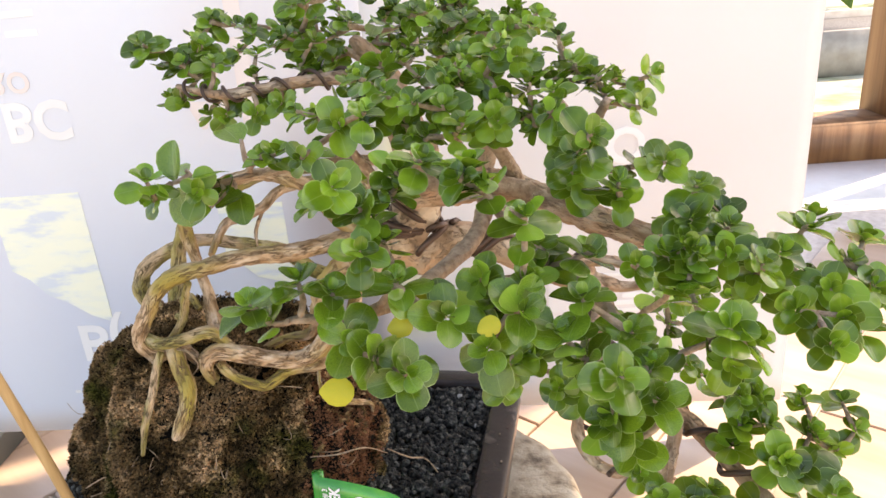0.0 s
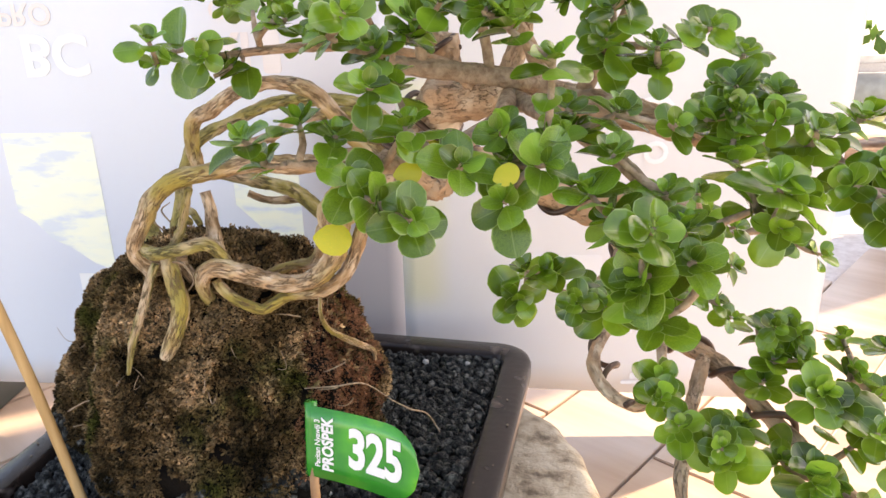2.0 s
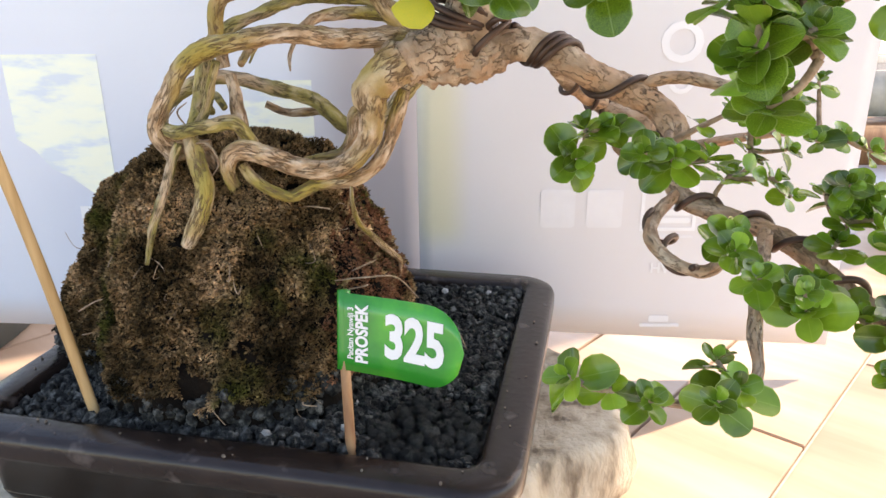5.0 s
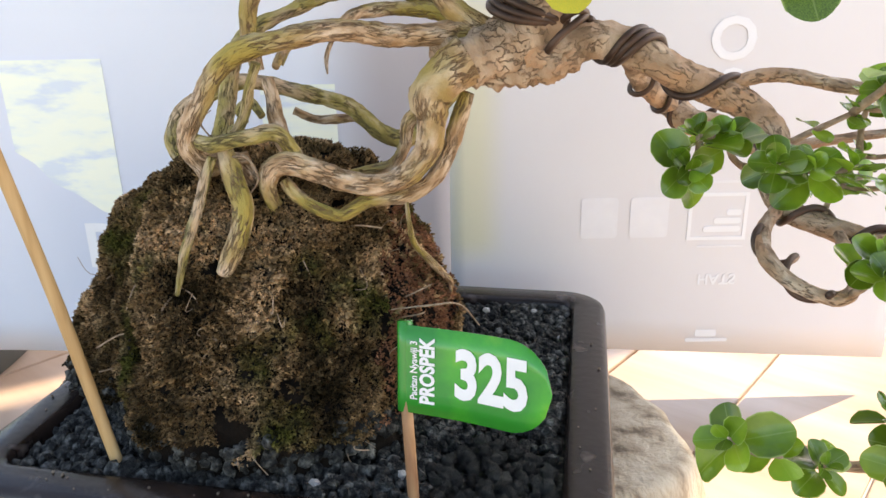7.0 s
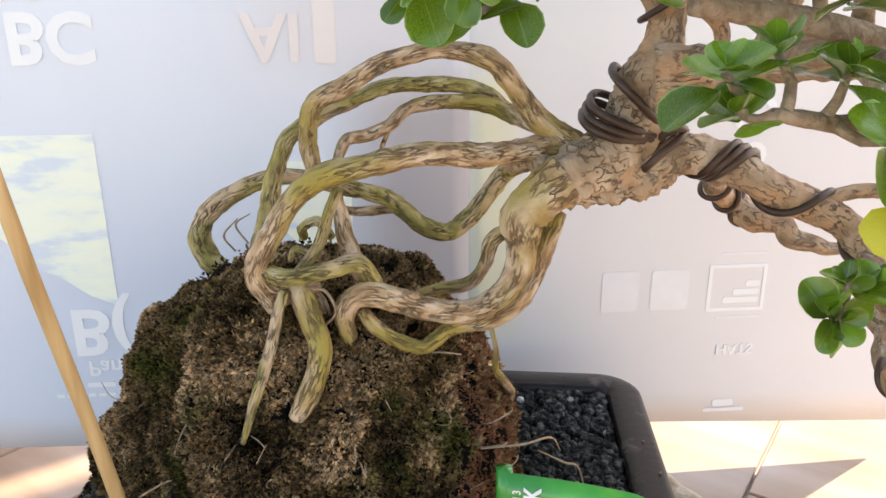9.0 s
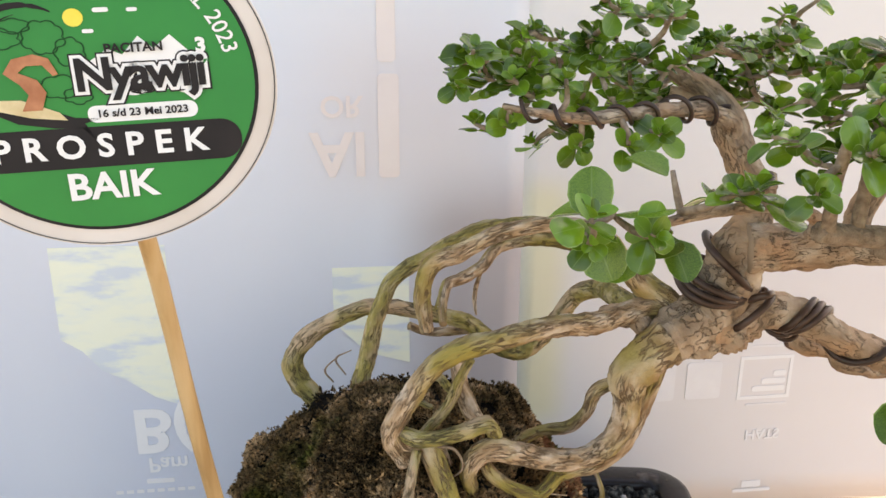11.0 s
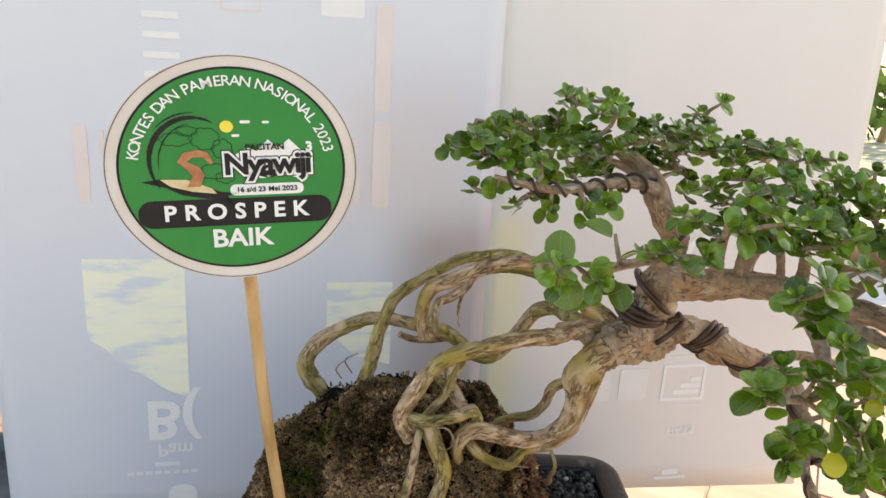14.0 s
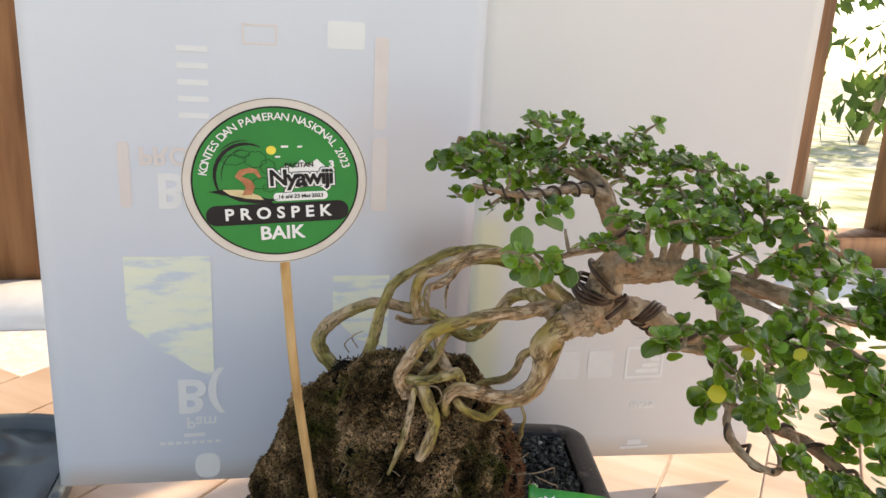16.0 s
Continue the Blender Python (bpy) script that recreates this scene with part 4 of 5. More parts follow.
limb("rootlet", [(-0.205, 0.455, 0.256, 0.8), (-0.210, 0.452, 0.267), (-0.2015, 0.447, 0.274, 0.5)], 0.0006, TWIG, sides=6, rough=0)
limb("rootlet", [(-0.212, 0.455, 0.252, 0.8), (-0.216, 0.450, 0.262), (-0.2075, 0.446, 0.272, 0.5)], 0.0006, TWIG, sides=6, rough=0)
limb("rootlet", [(-0.097, 0.345, 0.197, 0.6), (-0.080, 0.342, 0.200), (-0.066, 0.352, 0.196), (-0.056, 0.372, 0.176, 0.5)], 0.0005, TWIG, sides=6, rough=0)
limb("rootlet", [(-0.06, 0.40, 0.158, 0.6), (-0.046, 0.400, 0.150), (-0.036, 0.41, 0.140), (-0.028, 0.42, 0.118, 0.5)], 0.0006, TWIG, sides=6, rough=0)
nodes = []
limb("branch", [(-0.0172, 0.3822, 0.3680, 1.05), (-0.0240, 0.3840, 0.3790, 1.0), (-0.0295, 0.3860, 0.3910, 1.0), (-0.0345, 0.3890, 0.4040, 1.0), (-0.0420, 0.3950, 0.4140, 0.75), (-0.0510, 0.4080, 0.4210, 0.5)], 0.0070, BARK, sides=26)
top_limb = limb("branch", [(-0.0300, 0.3850, 0.3940, 1.3), (-0.0370, 0.3800, 0.4020, 1.1), (-0.0450, 0.3760, 0.4050), (-0.055, 0.372, 0.407), (-0.074, 0.362, 0.408, 0.8), (-0.093, 0.354, 0.407, 0.7), (-0.113, 0.354, 0.406, 0.6), (-0.138, 0.370, 0.409, 0.4)], 0.0036, BARK)
nodes += top_limb
nodes += limb("branch", [(-0.0370, 0.3900, 0.4050, 1.2), (-0.0470, 0.4050, 0.4110), (-0.062, 0.430, 0.415, 0.8), (-0.090, 0.452, 0.424, 0.6), (-0.125, 0.468, 0.430, 0.4)], 0.0028, BARK)
main = limb("branch", [(-0.025, 0.373, 0.346, 1.3), (-0.004, 0.366, 0.348, 1.15), (0.018, 0.350, 0.352), (0.036, 0.318, 0.354, 0.8), (0.060, 0.285, 0.352, 0.7), (0.092, 0.268, 0.344, 0.55), (0.125, 0.262, 0.340, 0.4)], 0.0085, BARK, sides=28)
nodes += main[len(main) // 3:]
nodes += limb("branch", [(0.016, 0.352, 0.352, 1.0), (0.012, 0.315, 0.356), (0.004, 0.280, 0.350, 0.85), (-0.018, 0.245, 0.346, 0.7), (-0.036, 0.228, 0.346, 0.55), (-0.060, 0.218, 0.350, 0.3)], 0.0042, TWIG)
nodes += limb("branch", [(-0.002, 0.366, 0.350, 1.0), (-0.014, 0.345, 0.366, 0.8), (-0.045, 0.325, 0.376, 0.7), (-0.075, 0.312, 0.378, 0.6), (-0.110, 0.298, 0.376, 0.35)], 0.0034, BARK)
nodes += limb("branch", [(0.040, 0.316, 0.354, 1.0), (0.022, 0.316, 0.361, 1.0), (-0.008, 0.310, 0.367, 0.95), (-0.040, 0.307, 0.371, 0.8)], 0.0044, TWIG)
nodes += limb("shoot", [(-0.036, 0.307, 0.371, 1.0), (-0.044, 0.296, 0.388, 0.9), (-0.050, 0.285, 0.404, 0.7)], 0.0024, TWIG)
nodes += limb("shoot", [(-0.024, 0.309, 0.370, 1.0), (-0.026, 0.305, 0.388, 0.9), (-0.030, 0.298, 0.408, 0.7)], 0.0024, TWIG)
nodes += limb("shoot", [(0.004, 0.312, 0.366, 1.0), (0.0, 0.312, 0.386, 0.9), (-0.008, 0.306, 0.406, 0.7)], 0.0024, TWIG)
nodes += limb("branch", [(0.010, 0.355, 0.353, 1.1), (0.016, 0.358, 0.368, 1.0), (0.020, 0.352, 0.388, 0.7), (0.010, 0.345, 0.405, 0.5)], 0.0052, BARK)
nodes += limb("branch", [(0.030, 0.330, 0.355, 1.0), (0.018, 0.315, 0.380, 0.8), (0.0, 0.310, 0.405, 0.5)], 0.0038, TWIG)
nodes += limb("branch", [(0.040, 0.312, 0.354, 1.0), (0.052, 0.290, 0.385, 0.7), (0.058, 0.275, 0.405, 0.5)], 0.0034, TWIG)
nodes += limb("branch", [(0.012, 0.318, 0.356, 1.0), (0.034, 0.262, 0.350, 0.8), (0.050, 0.226, 0.340, 0.6), (0.062, 0.198, 0.318, 0.4)], 0.0038, TWIG)
C = limb("branch", [(-0.0400, 0.3800, 0.3060, 1.90), (-0.0196, 0.3837, 0.3051, 1.78), (-0.0091, 0.3861, 0.3098, 1.90), (0.0039, 0.3873, 0.3107, 1.91), (0.0160, 0.3849, 0.3064, 1.80), (0.0278, 0.3814, 0.2994, 1.63), (0.0416, 0.3814, 0.2927, 1.60), (0.0547, 0.3802, 0.2875, 1.60), (0.0675, 0.3778, 0.2801, 1.55), (0.0749, 0.3731, 0.2721, 1.55), (0.0777, 0.3671, 0.2635, 1.37), (0.0735, 0.3600, 0.2500, 1.15), (0.0770, 0.3480, 0.2400, 1.08), (0.0920, 0.3280, 0.2360, 1.04), (0.1080, 0.3080, 0.2330, 1.00), (0.1180, 0.2900, 0.2260, 0.92), (0.1310, 0.2720, 0.2150, 0.82), (0.1500, 0.2520, 0.2000, 0.60)], 0.0045, BARK, "thick wired branch bending down in a cascade", sides=28)
nodes += C[len(C) // 2:]
low = limb("branch", [(0.0160, 0.3900, 0.3030, 1.20), (0.0300, 0.4250, 0.2880, 1.20), (0.0480, 0.4450, 0.2760, 1.40), (0.0551, 0.4583, 0.2718, 1.59), (0.0657, 0.4515, 0.2628, 1.57), (0.0783, 0.4447, 0.2610, 1.49), (0.0838, 0.4414, 0.2539, 1.28), (0.0948, 0.4380, 0.2514, 1.01), (0.1070, 0.4363, 0.2484, 0.74), (0.1350, 0.4250, 0.2560, 0.60), (0.1700, 0.4150, 0.2620, 0.45)], 0.0045, BARK)
nodes += low[len(low) // 3:]
limb("branch", [(0.0560, 0.3800, 0.2900, 0.9), (0.0780, 0.3760, 0.2950, 1.0), (0.1050, 0.3700, 0.2900, 1.0), (0.1300, 0.3600, 0.2860, 0.8)], 0.0032, BARK)
nodes += limb("branch", [(0.076, 0.352, 0.242, 0.9), (0.059, 0.328, 0.237), (0.051, 0.304, 0.234), (0.056, 0.286, 0.229), (0.068, 0.280, 0.227, 0.9), (0.079, 0.292, 0.231, 0.8), (0.085, 0.318, 0.238, 0.8)], 0.0030, BARK)
nodes += limb("branch", [(0.104, 0.312, 0.234, 1.2), (0.088, 0.275, 0.229, 1.1), (0.079, 0.252, 0.214), (0.074, 0.234, 0.203, 0.8), (0.050, 0.216, 0.204, 0.6), (0.018, 0.208, 0.211, 0.4)], 0.0027, BARK)
nodes += limb("branch", [(0.074, 0.372, 0.268, 0.9), (0.062, 0.335, 0.268, 0.7), (0.040, 0.305, 0.268, 0.5)], 0.0030, TWIG)


def coil(path, f0, f1, turns, r, wire=0.0019):
    """Training wire wound round a limb's centre line."""
    i0, i1 = int(f0 * (len(path) - 1)), int(f1 * (len(path) - 1))
    pts, n = [], max(8, int(abs(turns) * 14))
    for k in range(n + 1):
        s = i0 + (i1 - i0) * k / n
        i = min(int(s), len(path) - 2)
        p = path[i].lerp(path[i + 1], s - i)
        d = (path[i + 1] - path[max(i - 1, 0)]).normalized()
        a = (Vector((0, 0, 1)) - d * d.z).normalized()
        b = d.cross(a)
        g = 2 * math.pi * turns * k / n
        pts.append(p + (a * math.cos(g) + b * math.sin(g)) * r - T0)
    b2 = bmesh.new()
    tube(b2, [tuple(p) for p in pts], wire, 8, 0.0016)
    part("training_wire", b2, WIRE, tree, "brown training wire")


def strand(pts, wire=0.0018):
    """A hand-wound length of training wire through the given points."""
    b2 = bmesh.new()
    tube(b2, [tuple(Vector(p) - T0) for p in pts], wire, 8, 0.0016)
    part("training_wire", b2, WIRE, tree, "brown training wire")


strand([(-0.0095, 0.4020, 0.3110), (-0.0202, 0.4020, 0.3318), (-0.0329, 0.3960, 0.3469), (-0.0386, 0.3840, 0.3459), (-0.0378, 0.3740, 0.3418), (-0.0312, 0.3715, 0.3353), (-0.0227, 0.3740, 0.3276), (-0.0146, 0.3840, 0.3233), (-0.0110, 0.4020, 0.3292)])
strand([(-0.0200, 0.4020, 0.3293), (-0.0395, 0.3980, 0.3362), (-0.0468, 0.3860, 0.3340), (-0.0456, 0.3750, 0.3306), (-0.0377, 0.3710, 0.3265), (-0.0274, 0.3730, 0.3226), (-0.0163, 0.3840, 0.3195), (-0.0144, 0.4020, 0.3230)])
strand([(-0.0249, 0.4020, 0.3257), (-0.0418, 0.3980, 0.3326), (-0.0486, 0.3860, 0.3303), (-0.0477, 0.3750, 0.3270), (-0.0394, 0.3710, 0.3234), (-0.0284, 0.3730, 0.3205), (-0.0176, 0.3840, 0.3181), (-0.0168, 0.4020, 0.3205)])
strand([(-0.0272, 0.4020, 0.3220), (-0.0447, 0.3960, 0.3292), (-0.0504, 0.3840, 0.3277), (-0.0495, 0.3740, 0.3245), (-0.0408, 0.3710, 0.3209), (-0.0295, 0.3730, 0.3194), (-0.0201, 0.3800, 0.3183), (-0.0185, 0.3760, 0.3208), (-0.0137, 0.3720, 0.3241), (-0.0088, 0.3760, 0.3225), (-0.0132, 0.3720, 0.3194), (-0.0209, 0.3705, 0.3136), (-0.0253, 0.3740, 0.3076), (-0.0240, 0.3860, 0.3017)])
for k in range(3):
    coil(C, 0.10 + 0.012 * k, 0.205 + 0.012 * k, -1.1, 0.0096, 0.0018)
coil(C, 0.215, 0.355, -1.05, 0.0090, 0.0018)
coil(C, 0.355, 0.52, -1.2, 0.0082, 0.0018)
coil(C, 0.52, 0.95, -5.0, 0.0062, 0.0016)
up_line = [Vector((-0.0180, 0.3825, 0.366)).lerp(Vector((-0.0260, 0.384, 0.382)), k / 20) for k in range(21)]
coil(up_line, 0.1, 0.5, 1.15, 0.0092, 0.0014)
coil(top_limb, 0.12, 0.42, 2.2, 0.0050, 0.0010)
coil(top_limb, 0.42, 0.95, 5.0, 0.0036, 0.0009)
coil(low, 0.12, 0.52, 3.0, 0.0076, 0.0014)
loop_line = [Vector((0.056, 0.325, 0.236)).lerp(Vector((0.060, 0.275, 0.226)), k / 20) for k in range(21)]
coil(loop_line, 0.0, 1.0, 2.0, 0.0048, 0.0014)

# ---- leaves ----
PAD_FRONT = [(-0.067, 0.217, 0.350), (-0.072, 0.215, 0.358), (-0.045, 0.220, 0.358), (-0.057, 0.225, 0.361), (-0.023, 0.220, 0.360), (0.005, 0.225, 0.357), (0.008, 0.225, 0.350), (-0.007, 0.215, 0.349), (0.006, 0.210, 0.339), (-0.039, 0.210, 0.346), (-0.031, 0.205, 0.341), (-0.021, 0.200, 0.337), (0.018, 0.215, 0.349), (0.027, 0.240, 0.362), (0.042, 0.230, 0.362), (0.022, 0.225, 0.355), (0.038, 0.215, 0.352), (0.031, 0.210, 0.342), (0.037, 0.205, 0.335), (0.053, 0.210, 0.341), (0.049, 0.200, 0.333), (0.056, 0.200, 0.334), (0.044, 0.195, 0.321), (0.058, 0.195, 0.325), (0.044, 0.195, 0.328), (0.051, 0.200, 0.305)]
PAD_MIDDLE = [(-0.041, 0.226, 0.393), (-0.034, 0.235, 0.382), (-0.022, 0.250, 0.390), (0.003, 0.230, 0.395), (0.007, 0.228, 0.388), (-0.034, 0.220, 0.372), (0.042, 0.260, 0.382), (0.057, 0.250, 0.380), (0.075, 0.255, 0.385), (0.085, 0.250, 0.377), (0.070, 0.230, 0.360), (0.058, 0.225, 0.358), (0.076, 0.225, 0.354), (0.085, 0.240, 0.359), (0.081, 0.200, 0.346), (0.088, 0.200, 0.341), (0.099, 0.260, 0.361), (0.100, 0.230, 0.350), (0.111, 0.220, 0.340), (0.131, 0.260, 0.354), (0.127, 0.230, 0.342), (0.113, 0.240, 0.353), (0.080, 0.250, 0.365), (0.127, 0.220, 0.336), (0.148, 0.240, 0.337), (0.153, 0.260, 0.347)]
PAD_TOP = [(0.035, 0.270, 0.403), (0.047, 0.250, 0.398), (0.027, 0.290, 0.397), (0.072, 0.280, 0.400), (-0.011, 0.300, 0.404), (-0.029, 0.300, 0.405), (-0.074, 0.290, 0.390), (-0.108, 0.287, 0.377), (-0.128, 0.287, 0.383), (0.017, 0.290, 0.405), (0.056, 0.290, 0.412), (0.081, 0.300, 0.409), (0.034, 0.300, 0.415)]
PAD_LOW = [(0.019, 0.300, 0.282), (0.015, 0.295, 0.271), (0.029, 0.300, 0.281), (0.039, 0.280, 0.276), (0.050, 0.280, 0.274), (0.064, 0.280, 0.274), (0.071, 0.260, 0.243), (0.076, 0.250, 0.236), (0.073, 0.270, 0.246), (0.091, 0.250, 0.231), (0.091, 0.240, 0.227), (0.129, 0.290, 0.258), (0.122, 0.280, 0.249), (0.133, 0.280, 0.249), (0.119, 0.280, 0.239), (0.130, 0.260, 0.244), (0.159, 0.300, 0.249), (0.155, 0.280, 0.242), (0.134, 0.290, 0.256), (0.153, 0.260, 0.227), (0.132, 0.240, 0.218), (0.125, 0.240, 0.223), (0.140, 0.230, 0.213), (0.127, 0.220, 0.215), (0.139, 0.260, 0.241)]
PAD_SPRAY = [(0.054, 0.220, 0.218), (0.058, 0.210, 0.213), (0.003, 0.207, 0.219), (0.016, 0.207, 0.215), (0.029, 0.207, 0.210), (0.048, 0.200, 0.214), (0.090, 0.330, 0.285), (0.107, 0.340, 0.293), (0.125, 0.350, 0.285), (0.111, 0.360, 0.262), (0.129, 0.360, 0.261), (0.157, 0.390, 0.260), (0.177, 0.400, 0.260), (0.193, 0.400, 0.252), (0.095, 0.340, 0.253), (0.112, 0.330, 0.254), (0.121, 0.330, 0.245), (0.168, 0.420, 0.288), (0.090, 0.300, 0.316), (0.061, 0.250, 0.319), (0.167, 0.280, 0.232), (0.161, 0.250, 0.222), (0.179, 0.300, 0.244)]
PAD_LEFT = [(-0.144, 0.470, 0.408), (-0.119, 0.460, 0.425), (-0.101, 0.460, 0.429), (-0.083, 0.455, 0.430), (-0.064, 0.450, 0.435), (-0.052, 0.460, 0.447), (-0.034, 0.450, 0.445), (-0.061, 0.450, 0.424), (-0.031, 0.430, 0.430), (-0.014, 0.420, 0.431), (-0.005, 0.400, 0.446), (-0.044, 0.440, 0.415), (-0.126, 0.370, 0.413), (-0.107, 0.365, 0.398), (-0.084, 0.360, 0.399), (-0.136, 0.370, 0.402), (-0.067, 0.380, 0.409), (-0.082, 0.440, 0.409), (-0.002, 0.420, 0.430), (0.012, 0.410, 0.434), (-0.093, 0.450, 0.414), (-0.024, 0.420, 0.414)]
PAD_SIDE = [(-0.117, 0.303, 0.383), (-0.124, 0.300, 0.378), (-0.093, 0.310, 0.393), (-0.073, 0.320, 0.384), (-0.053, 0.320, 0.382), (-0.107, 0.295, 0.369), (-0.096, 0.300, 0.374)]
PAD_CROWN = [(-0.045, 0.330, 0.411), (-0.057, 0.300, 0.403), (-0.031, 0.320, 0.419), (-0.019, 0.310, 0.421), (-0.005, 0.360, 0.428), (0.011, 0.350, 0.430), (0.027, 0.340, 0.428), (0.018, 0.300, 0.425), (0.045, 0.310, 0.426), (-0.004, 0.300, 0.416), (0.016, 0.300, 0.412), (-0.021, 0.290, 0.407), (0.030, 0.290, 0.411), (-0.045, 0.280, 0.402), (0.017, 0.280, 0.399), (-0.004, 0.280, 0.406), (0.050, 0.300, 0.416), (0.009, 0.330, 0.421), (-0.031, 0.300, 0.412), (-0.010, 0.280, 0.395), (-0.017, 0.330, 0.425), (0.027, 0.300, 0.420)]


def leaf_mesh(seed, material):
    """A small round evergreen leaf with a folded midrib, one unit long, growing along +x."""
    b = bmesh.new()
    r = random.Random(seed)
    cup, bend, wide = r.uniform(0.06, 0.16) * r.choice((1, 1, -1)), r.uniform(-0.16, 0.10), r.uniform(0.36, 0.44)
    rows = []
    for i in range(7):
        s = (0.0, 0.10, 0.28, 0.5, 0.74, 0.92, 1.0)[i]
        x = 0.08 + 0.92 * s
        w = wide * max(0.10, 1 - abs((s - 0.55) / 0.50) ** 2.3) ** 0.52 * (0.35 if i == 0 else 1.0)
        rows.append([b.verts.new((x - 0.05 * (k / 2) ** 2 * (s > 0.9), w * k / 2, cup * abs(k / 2) ** 1.6 * w / wide + bend * s * s)) for k in (-2, -1, 0, 1, 2)])
    for r0, r1 in zip(rows, rows[1:]):
        for k in range(4):
            b.faces.new((r0[k], r1[k], r1[k + 1], r0[k + 1]))
    uv = b.loops.layers.uv.new("blade")
    flat = {v: (i / 6, k / 4) for i, row in enumerate(rows) for k, v in enumerate(row)}
    for f in b.faces:
        for lp in f.loops:
            lp[uv].uv = flat[lp.vert]
    me = bpy.data.meshes.new("leaf")
    b.normal_update()
    b.to_mesh(me)
    b.free()
    me.materials.append(material)
    me.shade_smooth()
    return me


green = [leaf_mesh(k, LEAF) for k in range(4)]
young = [leaf_mesh(k + 10, LEAF_YOUNG) for k in range(2)]
yellow = [leaf_mesh(k + 20, LEAF_YELLOW) for k in range(2)]
rng = random.Random(21)
leaf_count = 0
loose = {"green": ([], [], []), "young": ([], [], [])}
MIDDLE = Vector((0.03, 0.32, 0.31))


def put_leaf(mesh, m, single, bucket):
    if single:
        o = new("leaf", mesh)
        o.parent = tree
        o.matrix_basis = Matrix.Translation(-T0) @ m
    else:
        vs, fs, us = loose[bucket]
        k = len(vs)
        us.extend(c for d in mesh.uv_layers[0].data for c in d.uv)
        m2 = Matrix.Translation(-T0) @ m
        vs += [tuple(m2 @ v.co) for v in mesh.vertices]
        fs += [tuple(k + j for j in f.vertices) for f in mesh.polygons]


def rosette(p, base, pairs, size, single):
    """Crossed pairs of leaves round a shoot's tip, the inner ones smaller and steeper."""
    out = (p - base)
    out = out.normalized() if out.length > 1e-4 else Vector((0, 0, 1))
    axis = (out * 0.5 + Vector((0, -0.38, 0.75)) + Vector((rng.uniform(-1, 1), rng.uniform(-1, 1), rng.uniform(-1, 1))) * 0.38).normalized()
    q = axis.to_track_quat("Z", "Y").to_matrix().to_4x4()
    spin = rng.uniform(0, 360)
    for k in range(pairs):
        f = k / max(1, pairs - 1)
        ln = size * (1.05 - 0.60 * f) * rng.uniform(0.88, 1.12)
        lift = 2 + 60 * f
        for side in (0, 180):
            if k == 0 and rng.random() < 0.15:
                continue
            m = Matrix.Translation(p + axis * (f * 0.0042 - 0.003)) @ q @ pose(0, 0, 0, 0, 0, spin + 90 * k + side + rng.uniform(-16, 16)) @ pose(0, 0, 0, rng.uniform(-18, 18), -(lift + rng.uniform(-14, 14)), 0) @ Matrix.Diagonal((ln, ln, ln, 1))
            fresh = rng.random() < 0.10
            put_leaf(rng.choice(young if fresh else green), m, single, "young" if fresh else "green")


def twig(a, b, r):
    b2 = bmesh.new()
    mid = a.lerp(b, 0.5) + Vector((rng.uniform(-1, 1), rng.uniform(-1, 1), rng.uniform(-1.2, 0.3))) * (b - a).length * 0.14
    tube(b2, [(*(a - T0), 1.2), (*(mid - T0), 1.0), (*(b - T0), 0.7)], r, 7, 0.003, 0.15, 200)
    part("twig", b2, TWIG, tree)
    for k in range(1, 4):
        nodes.append(a.lerp(mid, k / 3) if k < 2 else mid.lerp(b, (k - 1) / 2.2))


PAD_FILL = [(-0.156, 0.384, 0.423), (-0.144, 0.376, 0.427), (-0.131, 0.394, 0.431), (-0.131, 0.379, 0.423), (-0.123, 0.374, 0.427), (-0.11, 0.394, 0.435), (-0.088, 0.425, 0.429), (-0.086, 0.418, 0.437), (-0.078, 0.416, 0.42), (-0.086, 0.383, 0.427), (-0.081, 0.402, 0.448), (-0.075, 0.387, 0.43), (-0.071, 0.38, 0.424), (-0.068, 0.376, 0.445), (-0.055, 0.383, 0.428), (-0.024, 0.426, 0.42), (-0.028, 0.42, 0.435), (-0.019, 0.418, 0.417), (-0.009, 0.418, 0.421), (-0.023, 0.382, 0.429), (-0.011, 0.389, 0.431), (0.004, 0.408, 0.443), (0.015, 0.414, 0.422), (-0.005, 0.421, 0.408), (-0.058, 0.423, 0.412), (-0.097, 0.375, 0.421), (0.02, 0.406, 0.427), (0.033, 0.41, 0.428), (0.039, 0.4, 0.423), (0.038, 0.381, 0.427)]
jobs = []
for pad, pairs, size, single, more in ((PAD_FRONT, 5, 0.0128, True, 0.2), (PAD_MIDDLE, 5, 0.0122, False, 1.1), (PAD_TOP, 4, 0.0112, False, 1.3), (PAD_LOW, 5, 0.0130, False, 0.5), (PAD_SPRAY, 4, 0.0120, False, 0.2),
                                       (PAD_LEFT, 4, 0.0108, False, 1.8), (PAD_SIDE, 1, 0.0165, True, 0.0), (PAD_CROWN, 4, 0.0105, False, 2.0), (PAD_FILL, 4, 0.0108, False, 1.6)):
    jobs += [(Vector(p), pairs, size, single) for p in pad]
    for p in pad:
        for _ in range(int(more + rng.random())):
            jobs.append((Vector(p) + Vector((rng.uniform(-1, 1), rng.uniform(-1, 1), rng.uniform(-0.7, 0.5))) * 0.014, pairs, size * 0.92, False))
jobs = [(min((p - n).length for n in nodes), p, *rest) for p, *rest in jobs]
